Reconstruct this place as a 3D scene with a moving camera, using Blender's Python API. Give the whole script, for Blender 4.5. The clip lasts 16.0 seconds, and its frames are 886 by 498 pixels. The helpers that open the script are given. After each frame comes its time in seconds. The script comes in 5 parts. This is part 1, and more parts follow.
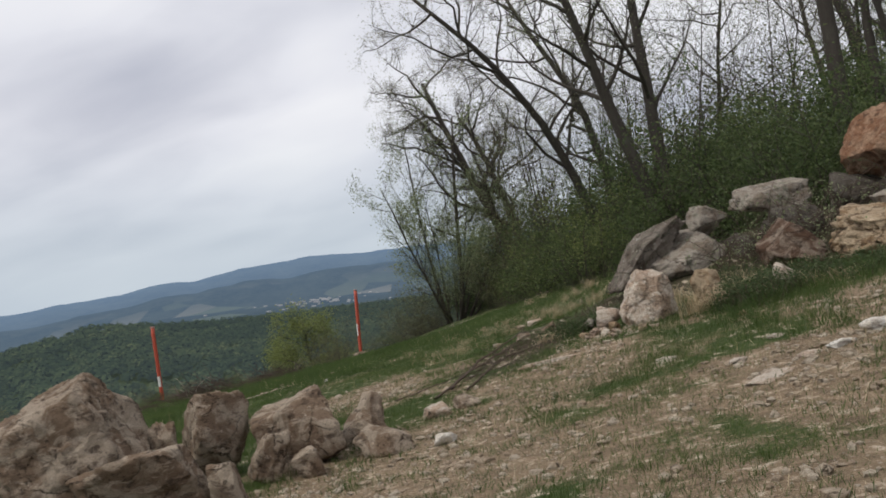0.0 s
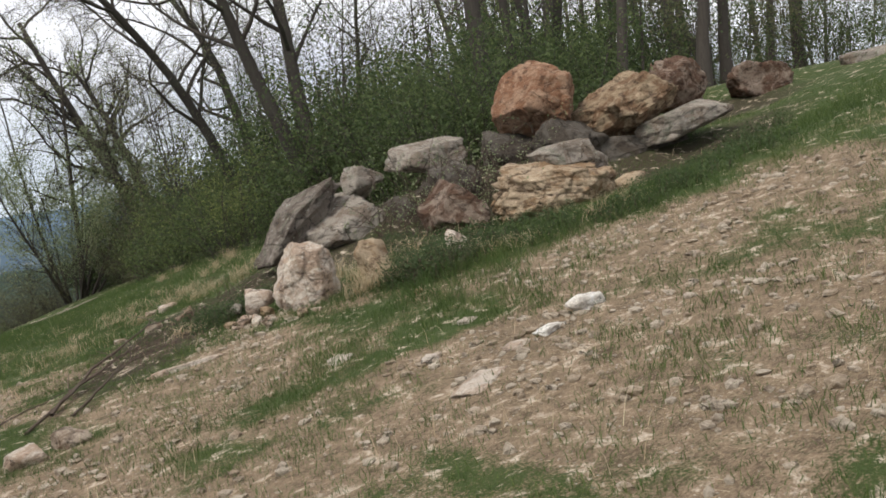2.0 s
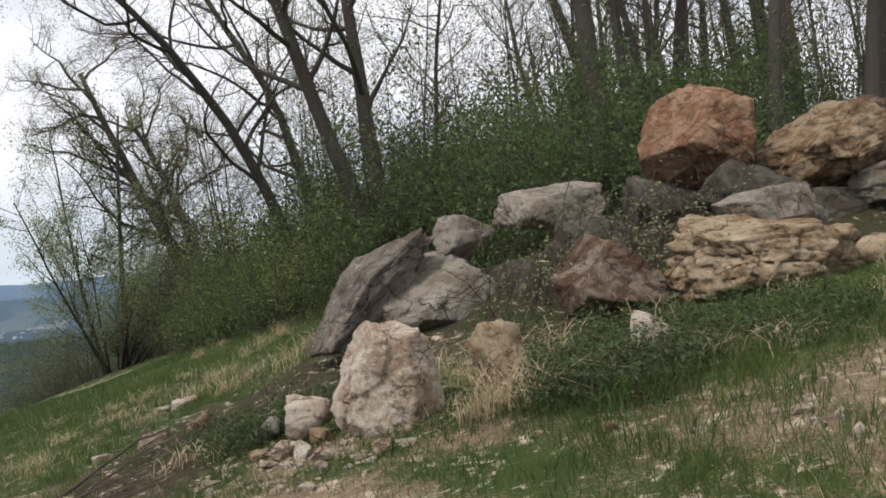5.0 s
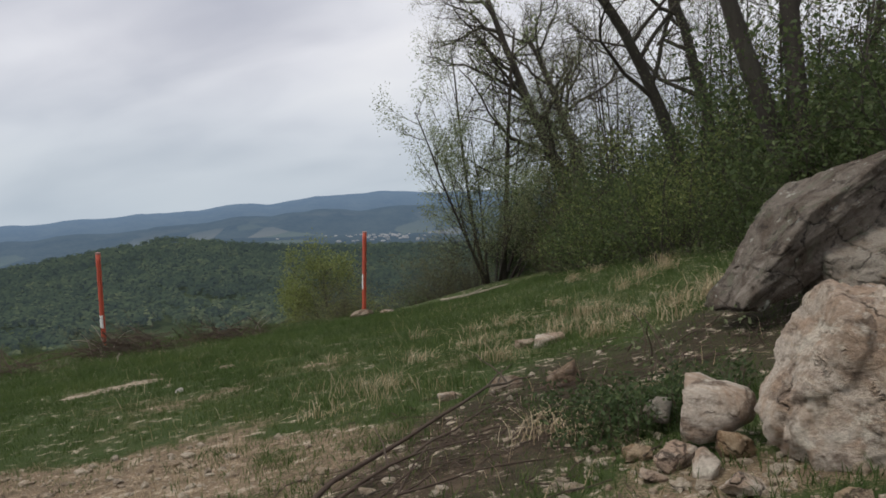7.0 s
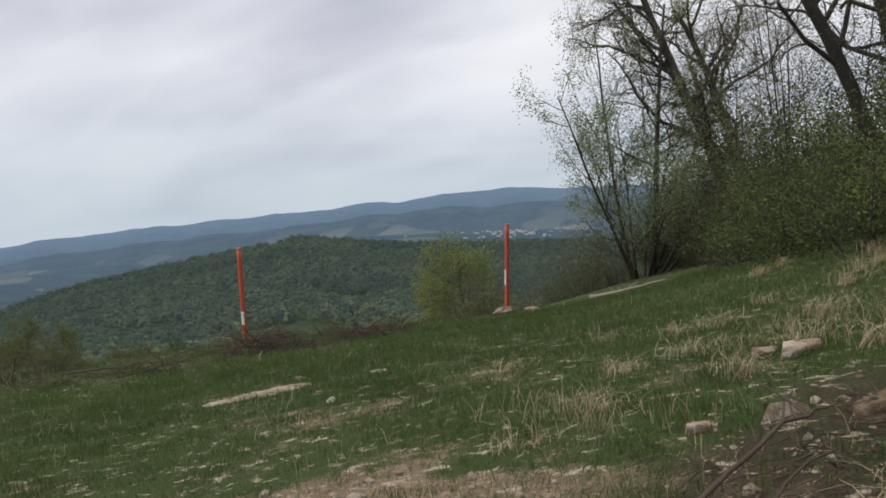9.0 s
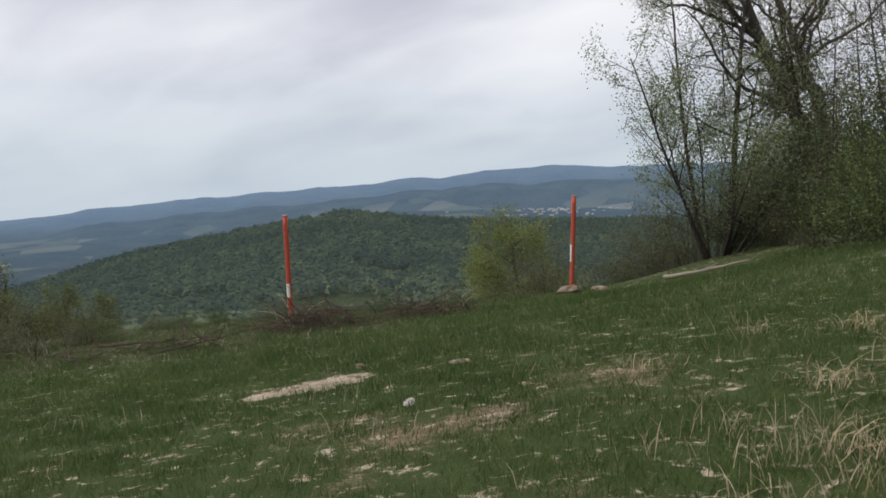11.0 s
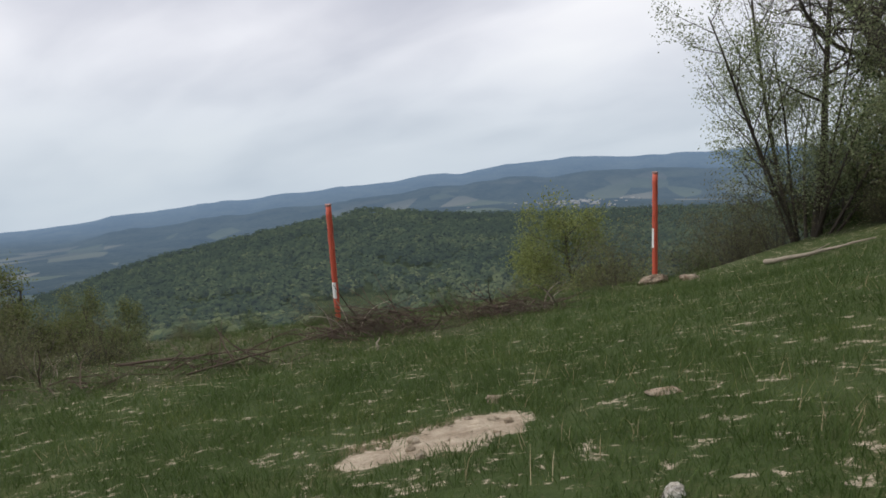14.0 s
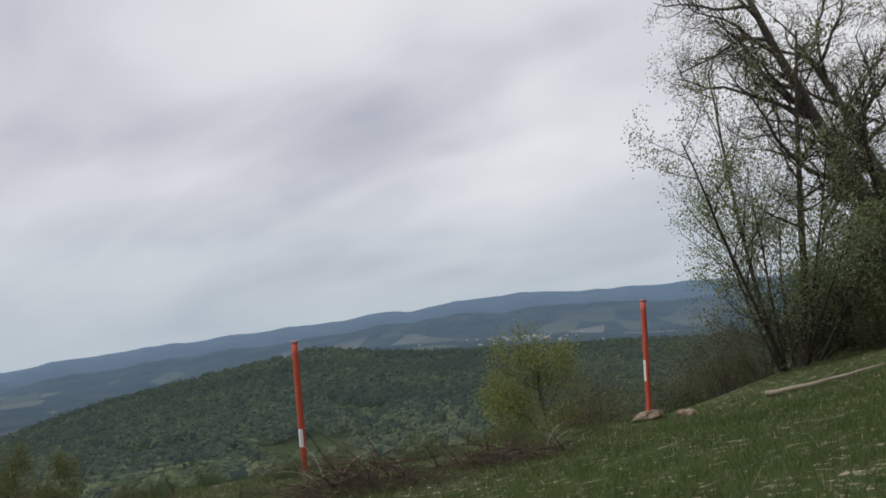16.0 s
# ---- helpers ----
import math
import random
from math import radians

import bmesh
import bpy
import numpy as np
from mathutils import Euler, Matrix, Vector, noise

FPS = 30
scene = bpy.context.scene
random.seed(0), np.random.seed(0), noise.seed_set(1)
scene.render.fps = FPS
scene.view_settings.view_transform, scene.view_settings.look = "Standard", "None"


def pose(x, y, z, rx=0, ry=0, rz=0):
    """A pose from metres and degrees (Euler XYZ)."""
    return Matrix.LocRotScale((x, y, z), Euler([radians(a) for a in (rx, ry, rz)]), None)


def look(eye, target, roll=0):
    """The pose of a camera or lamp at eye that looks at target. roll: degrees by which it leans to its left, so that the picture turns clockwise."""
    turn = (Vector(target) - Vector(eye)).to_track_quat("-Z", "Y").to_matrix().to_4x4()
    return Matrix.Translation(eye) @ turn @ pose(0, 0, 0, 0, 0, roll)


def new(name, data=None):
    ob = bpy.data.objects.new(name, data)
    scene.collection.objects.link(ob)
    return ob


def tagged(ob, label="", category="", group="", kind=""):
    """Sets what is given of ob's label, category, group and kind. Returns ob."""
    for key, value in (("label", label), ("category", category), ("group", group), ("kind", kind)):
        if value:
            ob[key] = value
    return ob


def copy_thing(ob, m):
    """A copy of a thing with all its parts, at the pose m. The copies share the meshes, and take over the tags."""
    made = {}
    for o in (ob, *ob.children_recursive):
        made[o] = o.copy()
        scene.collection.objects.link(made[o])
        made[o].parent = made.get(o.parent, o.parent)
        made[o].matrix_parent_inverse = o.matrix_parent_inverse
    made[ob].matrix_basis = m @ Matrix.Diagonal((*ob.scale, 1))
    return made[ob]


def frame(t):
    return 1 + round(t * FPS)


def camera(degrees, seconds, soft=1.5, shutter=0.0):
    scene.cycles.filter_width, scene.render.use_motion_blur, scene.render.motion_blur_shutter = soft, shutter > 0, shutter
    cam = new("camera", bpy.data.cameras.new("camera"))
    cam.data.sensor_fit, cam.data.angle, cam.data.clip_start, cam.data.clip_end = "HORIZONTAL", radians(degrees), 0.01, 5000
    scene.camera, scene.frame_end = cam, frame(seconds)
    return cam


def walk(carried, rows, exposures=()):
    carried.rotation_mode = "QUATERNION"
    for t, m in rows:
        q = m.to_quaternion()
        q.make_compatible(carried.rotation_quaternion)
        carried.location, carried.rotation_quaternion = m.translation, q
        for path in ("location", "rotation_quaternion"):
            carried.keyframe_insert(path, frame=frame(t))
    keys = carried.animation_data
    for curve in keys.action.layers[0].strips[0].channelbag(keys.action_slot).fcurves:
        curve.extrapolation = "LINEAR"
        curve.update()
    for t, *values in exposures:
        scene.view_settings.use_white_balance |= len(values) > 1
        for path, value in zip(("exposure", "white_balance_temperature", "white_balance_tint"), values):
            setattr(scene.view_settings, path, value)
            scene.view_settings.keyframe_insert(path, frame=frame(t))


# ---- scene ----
import functools

cam = camera(56.0, 16.0, soft=1.7, shutter=0.1)
PATH = [
    (0, (-0.004, -0.136, 1.597), (0.0, 1.864, 1.605), -6.6),
    (0.5, (-0.056, 0.398, 1.579), (0.173, 2.384, 1.526), -7.7),
    (1, (0.018, 0.94, 1.61), (0.504, 2.877, 1.508), -8.2),
    (1.5, (0.118, 1.499, 1.642), (0.879, 3.343, 1.498), -7.8),
    (2, (0.311, 2.051, 1.654), (1.125, 3.868, 1.467), -7.5),
    (2.5, (0.441, 2.635, 1.642), (1.132, 4.502, 1.45), -5.8),
    (3, (0.567, 3.226, 1.684), (1.25, 5.104, 1.613), -5.9),
    (3.2, (0.622, 3.458, 1.689), (1.291, 5.343, 1.663), -7.4),
    (5.3, (1.257, 6.473, 1.406), (1.961, 8.345, 1.429), -5.1),
    (5.5, (1.282, 6.666, 1.387), (1.856, 8.582, 1.406), -5.5),
    (6, (1.29, 7.198, 1.399), (1.527, 9.184, 1.365), -3.1),
    (6.5, (1.316, 7.724, 1.407), (1.339, 9.72, 1.284), -0.6),
    (7, (1.374, 8.169, 1.411), (1.199, 10.158, 1.297), -0.9),
    (7.5, (1.256, 8.609, 1.354), (0.994, 10.591, 1.307), 0.3),
    (8, (1.091, 8.973, 1.307), (0.779, 10.945, 1.203), -1.2),
    (8.5, (0.802, 9.372, 1.253), (0.406, 11.328, 1.121), -2.4),
    (9, (0.507, 9.757, 1.22), (0.034, 11.696, 1.105), -1.8),
    (9.5, (0.269, 10.321, 1.146), (-0.287, 12.238, 1.01), -2.1),
    (9.7, (0.17, 10.45, 1.099), (-0.374, 12.367, 0.931), -1.8),
    (11.8, (-1.191, 12.555, 0.884), (-1.768, 14.463, 0.722), -0.2),
    (12, (-1.338, 12.731, 0.852), (-1.879, 14.652, 0.716), -0.0),
    (12.5, (-1.667, 13.157, 0.779), (-2.119, 15.103, 0.672), -1.2),
    (13, (-1.993, 13.562, 0.712), (-2.52, 15.484, 0.549), -3.3),
    (13.5, (-2.339, 13.976, 0.628), (-2.919, 15.881, 0.438), -2.7),
    (14, (-2.659, 14.43, 0.55), (-3.278, 16.324, 0.372), -2.7),
    (14.5, (-2.995, 14.782, 0.477), (-3.61, 16.679, 0.332), -2.2),
    (15, (-3.313, 15.078, 0.435), (-3.857, 17.0, 0.337), -2.5),
    (15.5, (-3.596, 15.503, 0.412), (-4.136, 17.428, 0.393), -4.1),
    (16, (-3.804, 15.877, 0.437), (-4.293, 17.811, 0.581), -3.8),
]
walk(cam, [(t, look(eye, target, roll)) for t, eye, target, roll in PATH], exposures=[(0.0, 0.0), (0.5, -0.14), (1.0, -0.12), (1.5, -0.03), (2.0, 0.5), (3.0, 0.58), (5.5, 0.2), (6.0, -0.16), (6.5, -0.22), (7.0, -0.08), (8.0, -0.08), (9.5, 0.08), (12.5, 0.05), (14.0, 0.1), (16.0, -0.18)])

# ---------------------------------------------------------------- light
SUN_EL, SUN_AZ = 56.0, -112.0          # height and bearing (from +y towards +x) of the veiled sun
world = bpy.data.worlds.new("overcast_sky")
scene.world = world
world.use_nodes = True


def build_sky():
    nt = world.node_tree
    nt.nodes.clear()
    n, l = nt.nodes.new, nt.links.new
    out, bg = n("ShaderNodeOutputWorld"), n("ShaderNodeBackground")
    sky = n("ShaderNodeTexSky")
    sky.sky_type, sky.sun_disc = "NISHITA", False
    sky.sun_elevation, sky.sun_rotation = radians(SUN_EL), radians(SUN_AZ)
    sky.altitude, sky.dust_density = 300, 2.0
    dim = n("ShaderNodeVectorMath")
    dim.operation = "SCALE"
    dim.inputs["Scale"].default_value = 0.10
    l(sky.outputs["Color"], dim.inputs[0])
    tc, sep = n("ShaderNodeTexCoord"), n("ShaderNodeSeparateXYZ")
    l(tc.outputs["Generated"], sep.inputs[0])
    # the cloud deck is a flat sheet overhead: directions are projected on to it
    lift = n("ShaderNodeMath")
    lift.operation = "ADD"
    lift.inputs[1].default_value = 0.30
    l(sep.outputs["Z"], lift.inputs[0])
    floor_z = n("ShaderNodeMath")
    floor_z.operation = "MAXIMUM"
    floor_z.inputs[1].default_value = 0.05
    l(lift.outputs[0], floor_z.inputs[0])
    dx, dy, comb = n("ShaderNodeMath"), n("ShaderNodeMath"), n("ShaderNodeCombineXYZ")
    for d, axis in ((dx, "X"), (dy, "Y")):
        d.operation = "DIVIDE"
        l(sep.outputs[axis], d.inputs[0])
        l(floor_z.outputs[0], d.inputs[1])
    l(dx.outputs[0], comb.inputs[0])
    l(dy.outputs[0], comb.inputs[1])
    turn, mp = n("ShaderNodeMapping"), n("ShaderNodeMapping")
    turn.inputs["Rotation"].default_value = (0, 0, radians(28))
    mp.inputs["Scale"].default_value = (0.62, 1.0, 1.0)
    mp.inputs["Location"].default_value = (1.7, 2.3, 0)
    l(comb.outputs[0], turn.inputs[0])
    l(turn.outputs[0], mp.inputs[0])
    big, fine = n("ShaderNodeTexNoise"), n("ShaderNodeTexNoise")
    for tex, sc, det, dist in ((big, 1.05, 3.0, 0.25), (fine, 4.5, 6.0, 0.3)):
        tex.inputs["Scale"].default_value = sc
        tex.inputs["Detail"].default_value = det
        tex.inputs["Roughness"].default_value = 0.45
        tex.inputs["Distortion"].default_value = dist
        l(mp.outputs[0], tex.inputs["Vector"])
    both = n("ShaderNodeMix")
    both.data_type = "FLOAT"
    both.inputs[0].default_value = 0.16
    l(big.outputs["Fac"], both.inputs[2])
    l(fine.outputs["Fac"], both.inputs[3])
    ramp = n("ShaderNodeValToRGB")
    ramp.color_ramp.elements[0].position, ramp.color_ramp.elements[0].color = 0.36, (0.53, 0.545, 0.625, 1)
    ramp.color_ramp.elements[1].position, ramp.color_ramp.elements[1].color = 0.64, (0.99, 0.985, 1.0, 1)
    e = ramp.color_ramp.elements.new(0.5)
    e.color = (0.82, 0.825, 0.88, 1)
    l(both.outputs[0], ramp.inputs[0])
    hz = n("ShaderNodeMapRange")
    hz.interpolation_type = "SMOOTHSTEP"
    hz.inputs["From Min"].default_value, hz.inputs["From Max"].default_value = -0.03, 0.20
    hz.inputs["To Min"].default_value, hz.inputs["To Max"].default_value = 0.80, 0.0
    l(sep.outputs["Z"], hz.inputs[0])
    low = n("ShaderNodeMix")
    low.data_type = "RGBA"
    low.inputs[7].default_value = (0.50, 0.595, 0.68, 1)
    l(hz.outputs[0], low.inputs[0])
    l(ramp.outputs[0], low.inputs[6])
    mix = n("ShaderNodeMix")
    mix.data_type = "RGBA"
    mix.inputs[0].default_value = 0.93
    l(dim.outputs[0], mix.inputs[6])
    l(low.outputs[2], mix.inputs[7])
    l(mix.outputs[2], bg.inputs["Color"])
    bg.inputs["Strength"].default_value = 1.0
    l(bg.outputs[0], out.inputs["Surface"])


build_sky()
sun_data = bpy.data.lights.new("sun", "SUN")
sun_data.energy, sun_data.angle, sun_data.color = 1.75, radians(11), (1.0, 0.95, 0.87)
sun = new("sun", sun_data)
_d = Vector((math.sin(radians(SUN_AZ)) * math.cos(radians(SUN_EL)), math.cos(radians(SUN_AZ)) * math.cos(radians(SUN_EL)), math.sin(radians(SUN_EL))))
sun.matrix_basis = look(_d * 100, (0, 0, 0))

# ---------------------------------------------------------------- numbers and noise
rng = np.random.default_rng(7)


def lattice(ix, iy, seed):
    h = np.sin(ix * 127.1 + iy * 311.7 + seed * 74.7) * 43758.5453
    return h - np.floor(h)


def vnoise(x, y, seed=0):
    """Smooth value noise, 0 to 1, one cell a unit."""
    x, y = np.asarray(x, float), np.asarray(y, float)
    ix, iy = np.floor(x), np.floor(y)
    fx, fy = x - ix, y - iy
    fx, fy = fx * fx * (3 - 2 * fx), fy * fy * (3 - 2 * fy)
    a, b = lattice(ix, iy, seed), lattice(ix + 1, iy, seed)
    c, d = lattice(ix, iy + 1, seed), lattice(ix + 1, iy + 1, seed)
    return (a * (1 - fx) + b * fx) * (1 - fy) + (c * (1 - fx) + d * fx) * fy


def fbm(x, y, seed=0, octaves=4):
    s, amp, tot = 0.0, 1.0, 0.0
    for k in range(octaves):
        s = s + amp * vnoise(x * 2 ** k, y * 2 ** k, seed + k)
        tot += amp
        amp *= 0.5
    return s / tot


def smooth(a, b, v):
    t = np.clip((np.asarray(v, float) - a) / (b - a), 0, 1)
    return t * t * (3 - 2 * t)


# ---------------------------------------------------------------- shape of the land
CENTRE = (-1.0, 10.0)


def near_land(x, y):
    xc, yc = np.clip(x, -22, 15), np.clip(y, -6, 46)
    z = 0.0435 + 0.1413 * xc - 0.0117 * yc + 0.0016 * xc * yc + 0.00345 * xc * xc - 0.00087 * yc * yc
    z = z + 0.06 * np.clip(x - 15, 0, 60)
    z = z - 0.13 * np.exp(-(((x + 0.2) / 1.8) ** 2 + ((y - 8.8) / 2.5) ** 2))           # hollow by the low stones
    z = z + 0.30 * np.exp(-(((x - 4.4) / 1.7) ** 2 + ((y - 15.9) / 1.6) ** 2))          # bank under the heap
    z = z + 0.55 * np.exp(-(((x - 7.3) / 2.9) ** 4 + ((y - 15.1) / 1.2) ** 2))         # earth inside the heap
    z = z - 0.40 * np.exp(-(((x - 9.5) / 3.0) ** 2 + ((y - 12.4) / 1.6) ** 2))          # hollow before the heap
    z = z - 0.50 * np.exp(-(((x - 14.0) / 2.6) ** 2 + ((y - 15.2) / 1.9) ** 2))
    z = z - 0.15 * np.exp(-(((x - 2.6) / 2.6) ** 2 + ((y - 6.8) / 3.0) ** 2))           # worn track
    z = z - 0.10 * np.exp(-(((x + 1.5) / 2.5) ** 2 + ((y - 13.5) / 2.5) ** 2))
    z = z - 0.45 * np.exp(-(((x + 2.0) / 5.0) ** 2 + ((y - 36.5) / 6.0) ** 2))          # dip at the brow
    return z


def far_land(x, y):
    dx, dy = x - CENTRE[0], y - CENTRE[1]
    r, az = np.hypot(dx, dy), np.degrees(np.arctan2(dx, dy))
    hill = np.where(az > -24, -2.75 + 0.72 * np.exp(-((az + 24) / 5.5) ** 2), -2.03 - 0.185 * (-24 - az) - 0.6 * smooth(-36, -46, az))
    hill = hill - 3.0 * smooth(15, 60, az) + 0.10 * (fbm(az * 0.35, 3.0, 5) - 0.5)
    crest = 0.9 + 1000 * np.tan(np.radians(hill)) - 7.0
    foot = -0.195 * 330
    z = np.where(r < 330, -0.195 * r, foot + (crest - foot) * smooth(330, 1000, r) ** 0.85)
    fold = 9.0 * (fbm(x / 170.0, y / 170.0, 11) - 0.5) * smooth(200, 420, r) * (1 - smooth(800, 960, r))
    z = z + fold
    ridge = np.clip(-2.15 + (az + 45) * 0.080, -2.5, 0.72)
    ridge = ridge + 0.55 * (fbm(az * 0.24, 1.0, 21, 5) - 0.5) + 0.22 * np.exp(-((az + 18.8) / 1.5) ** 2) + 0.16 * np.exp(-((az + 33.0) / 1.6) ** 2)
    top = 1.0 + 4400 * np.tan(np.radians(ridge))
    mid = 1.0 + 3600 * np.tan(np.radians(np.clip(ridge - 1.0 + 0.6 * (fbm(az * 0.30, 7.0, 33) - 0.5), -4, -0.2)))
    v = -205 + 92 * smooth(-38, -16, az) + 16 * (fbm(x / 380.0, y / 380.0, 41) - 0.5)
    z = np.where(r > 1000, crest + (v - crest) * smooth(1000, 1500, r), z)
    z = np.where(r > 1500, v, z)
    z = np.where(r > 2950, v + np.maximum(mid - v, 0) * smooth(2950, 3600, r), z)
    z = np.where(r > 3600, np.maximum(mid + (v - mid) * smooth(3600, 3950, r), v), z)
    z = np.where(r > 3450, np.maximum(z, v + (top - v) * smooth(3450, 4400, r)), z)
    return np.where(r > 4400, top - (r - 4400) * 0.05, z)


def land(x, y):
    """Height of the ground anywhere, in metres."""
    x, y = np.asarray(x, float), np.asarray(y, float)
    brow = 39.0 + (x + 4) * np.where(x < -4, 0.35, 1.5)
    u = np.maximum(y - brow, -x - 17.0)
    u = np.maximum(u, 0)
    drop = 0.62 * u * u / (u + 9.0)
    near = near_land(x, y) - drop
    near = near + 0.05 * (fbm(x / 1.3, y / 1.3, 3) - 0.5) + 0.22 * (fbm(x / 6.0, y / 6.0, 9, 2) - 0.5) * smooth(12, 22, np.hypot(x, y - 6))
    far = far_land(x, y)
    w = smooth(25, 120, u)
    return np.where(u > 0, near * (1 - w) + far * w, near)


def gz(x, y):
    return float(land(x, y))


def edge_line(x):
    """Where the mown sward ends and the rough scrub begins."""
    return 32.5 + 0.92 * x + 0.028 * np.minimum(x + 10, 0) ** 2


def past_edge(x, y):
    wob = 1.6 * (fbm(x / 1.8, y / 1.8, 83, 3) - 0.5)
    return smooth(-0.3, 0.9, y - edge_line(x) + wob) * (1 - smooth(-7.0, -4.2, x + 0.12 * (30 - y)))


def bare(x, y):
    """0: deep green sward, 1: bare straw and gravel."""
    n = fbm(x / 1.7, y / 1.7, 51) * 0.6 + fbm(x / 0.5, y / 0.5, 57, 3) * 0.4
    track = np.exp(-((y - 6.3 - 0.12 * x) / 3.9) ** 2)                                # the worn track that is crossed
    track = track * smooth(-5, -0.5, x) * (1 - 0.25 * fbm(x / 1.1, y / 1.1, 53, 3))
    left = 0.76 * np.exp(-(((x + 1.2) / 2.4) ** 2 + ((y - 13.2) / 2.3) ** 2))
    mid = 0.36 * np.exp(-(((x + 2.2) / 2.0) ** 2 + ((y - 17.8) / 1.4) ** 2))
    fringe = 0.20 * np.exp(-((y - 17.5 - 1.2 * (x - 1)) / 1.2) ** 2) * smooth(-2.5, 0.5, x)
    near_sand = 0.45 * np.exp(-(((x + 4.3) / 1.2) ** 2 + ((y - 19.9) / 1.1) ** 2))
    brim = 0.12 * smooth(30, 36, y) * smooth(-6, -2, x)
    worn = 0.56 * np.exp(-(((x - 1.6) / 2.2) ** 2 + ((y - 10.2) / 2.6) ** 2))
    a = np.maximum.reduce([track * 0.76, worn, left, mid, fringe, brim, near_sand, 0.16 - 0.13 * smooth(13.5, 17.5, y)])
    low = np.clip(9.3 - 0.3 * (x - 4.9), 7.2, 10.0)
    green = smooth(3.7, 4.9, x) * smooth(low - 0.5, low + 0.7, y) * (1 - smooth(13, 18, x))      # fresh belt below the boulders
    a = a * (1 - 0.6 * green)
    return np.clip((a - 0.5) * 0.95 + (n - 0.5) * (0.6 + 2.8 * a) + 0.5, 0, 1)


def sandy(x, y):
    wob = 0.75 * (fbm(x / 0.45, y / 0.45, 71, 5) - 0.5)
    a = np.hypot((x + 4.30) / 0.46, (y - 19.75) / 0.68) + wob * 1.5
    b = np.hypot((x + 4.66) / 0.42, (y - 19.22) / 0.22) + wob * 1.6
    return np.maximum(1 - smooth(0.75, 1.05, a), 1 - smooth(0.7, 1.05, b))


def earthy(x, y):
    wob = 0.5 * (fbm(x / 0.6, y / 0.6, 77) - 0.5)
    a = np.hypot((x - 1.2 - 0.3 * (y - 13.5)) / 0.95, (y - 13.6) / 2.3) + wob
    b = np.hypot((x - 3.4) / 1.5, (y - 14.8) / 1.5) + wob
    c = np.hypot((x - 9.8) / 2.5, (y - 12.9) / 1.1) + wob
    d = np.hypot((x - 12.4) / 3.2, (y - 15.8) / 1.1) + wob
    e = np.hypot((x - 6.5) / 3.3, (y - 14.4) / 1.6) + wob
    return np.maximum.reduce([1 - smooth(0.6, 1.1, a), 1 - smooth(0.7, 1.1, b), 1 - smooth(0.7, 1.1, c), 1 - smooth(0.7, 1.1, d), 1 - smooth(0.8, 1.05, e), 0.5 * past_edge(x, y)])


# ---------------------------------------------------------------- materials
def material(name):
    m = bpy.data.materials.new(name)
    m.use_nodes = True
    nt = m.node_tree
    bsdf = nt.nodes["Principled BSDF"]
    return m, nt, bsdf


def node(nt, kind, **values):
    nd = nt.nodes.new(kind)
    for k, v in values.items():
        nd.inputs[k.replace("_", " ")].default_value = v
    return nd


def coords(nt, kind="Object", scale=(1, 1, 1)):
    tc = nt.nodes.new("ShaderNodeTexCoord")
    mp = nt.nodes.new("ShaderNodeMapping")
    mp.inputs["Scale"].default_value = scale
    nt.links.new(tc.outputs[kind], mp.inputs[0])
    return mp.outputs[0]


def noise_of(nt, vec, scale, detail=4.0, rough=0.55, distort=0.0):
    t = node(nt, "ShaderNodeTexNoise", Scale=scale, Detail=detail, Roughness=rough, Distortion=distort)
    nt.links.new(vec, t.inputs["Vector"])
    return t.outputs["Fac"]


def ramp_of(nt, fac, stops):
    r = nt.nodes.new("ShaderNodeValToRGB")
    el = r.color_ramp.elements
    while len(el) < len(stops):
        el.new(0.5)
    for e, (p, c) in zip(el, stops):
        e.position, e.color = p, (*c, 1) if len(c) == 3 else c
    nt.links.new(fac, r.inputs[0])
    return r.outputs[0]


def mixed(nt, fac, a, b, mode="MIX"):
    m = nt.nodes.new("ShaderNodeMix")
    m.data_type, m.blend_type = "RGBA", mode
    for sock, v in ((m.inputs[0], fac), (m.inputs[6], a), (m.inputs[7], b)):
        if isinstance(v, (int, float)):
            sock.default_value = v
        elif isinstance(v, tuple):
            sock.default_value = (*v, 1)
        else:
            nt.links.new(v, sock)
    return m.outputs[2]


def attribute(nt, name):
    a = nt.nodes.new("ShaderNodeAttribute")
    a.attribute_name = name
    return a.outputs["Fac"]


def bumped(nt, bsdf, height, strength, distance=0.02):
    b = node(nt, "ShaderNodeBump", Strength=strength, Distance=distance)
    nt.links.new(height, b.inputs["Height"])
    nt.links.new(b.outputs[0], bsdf.inputs["Normal"])


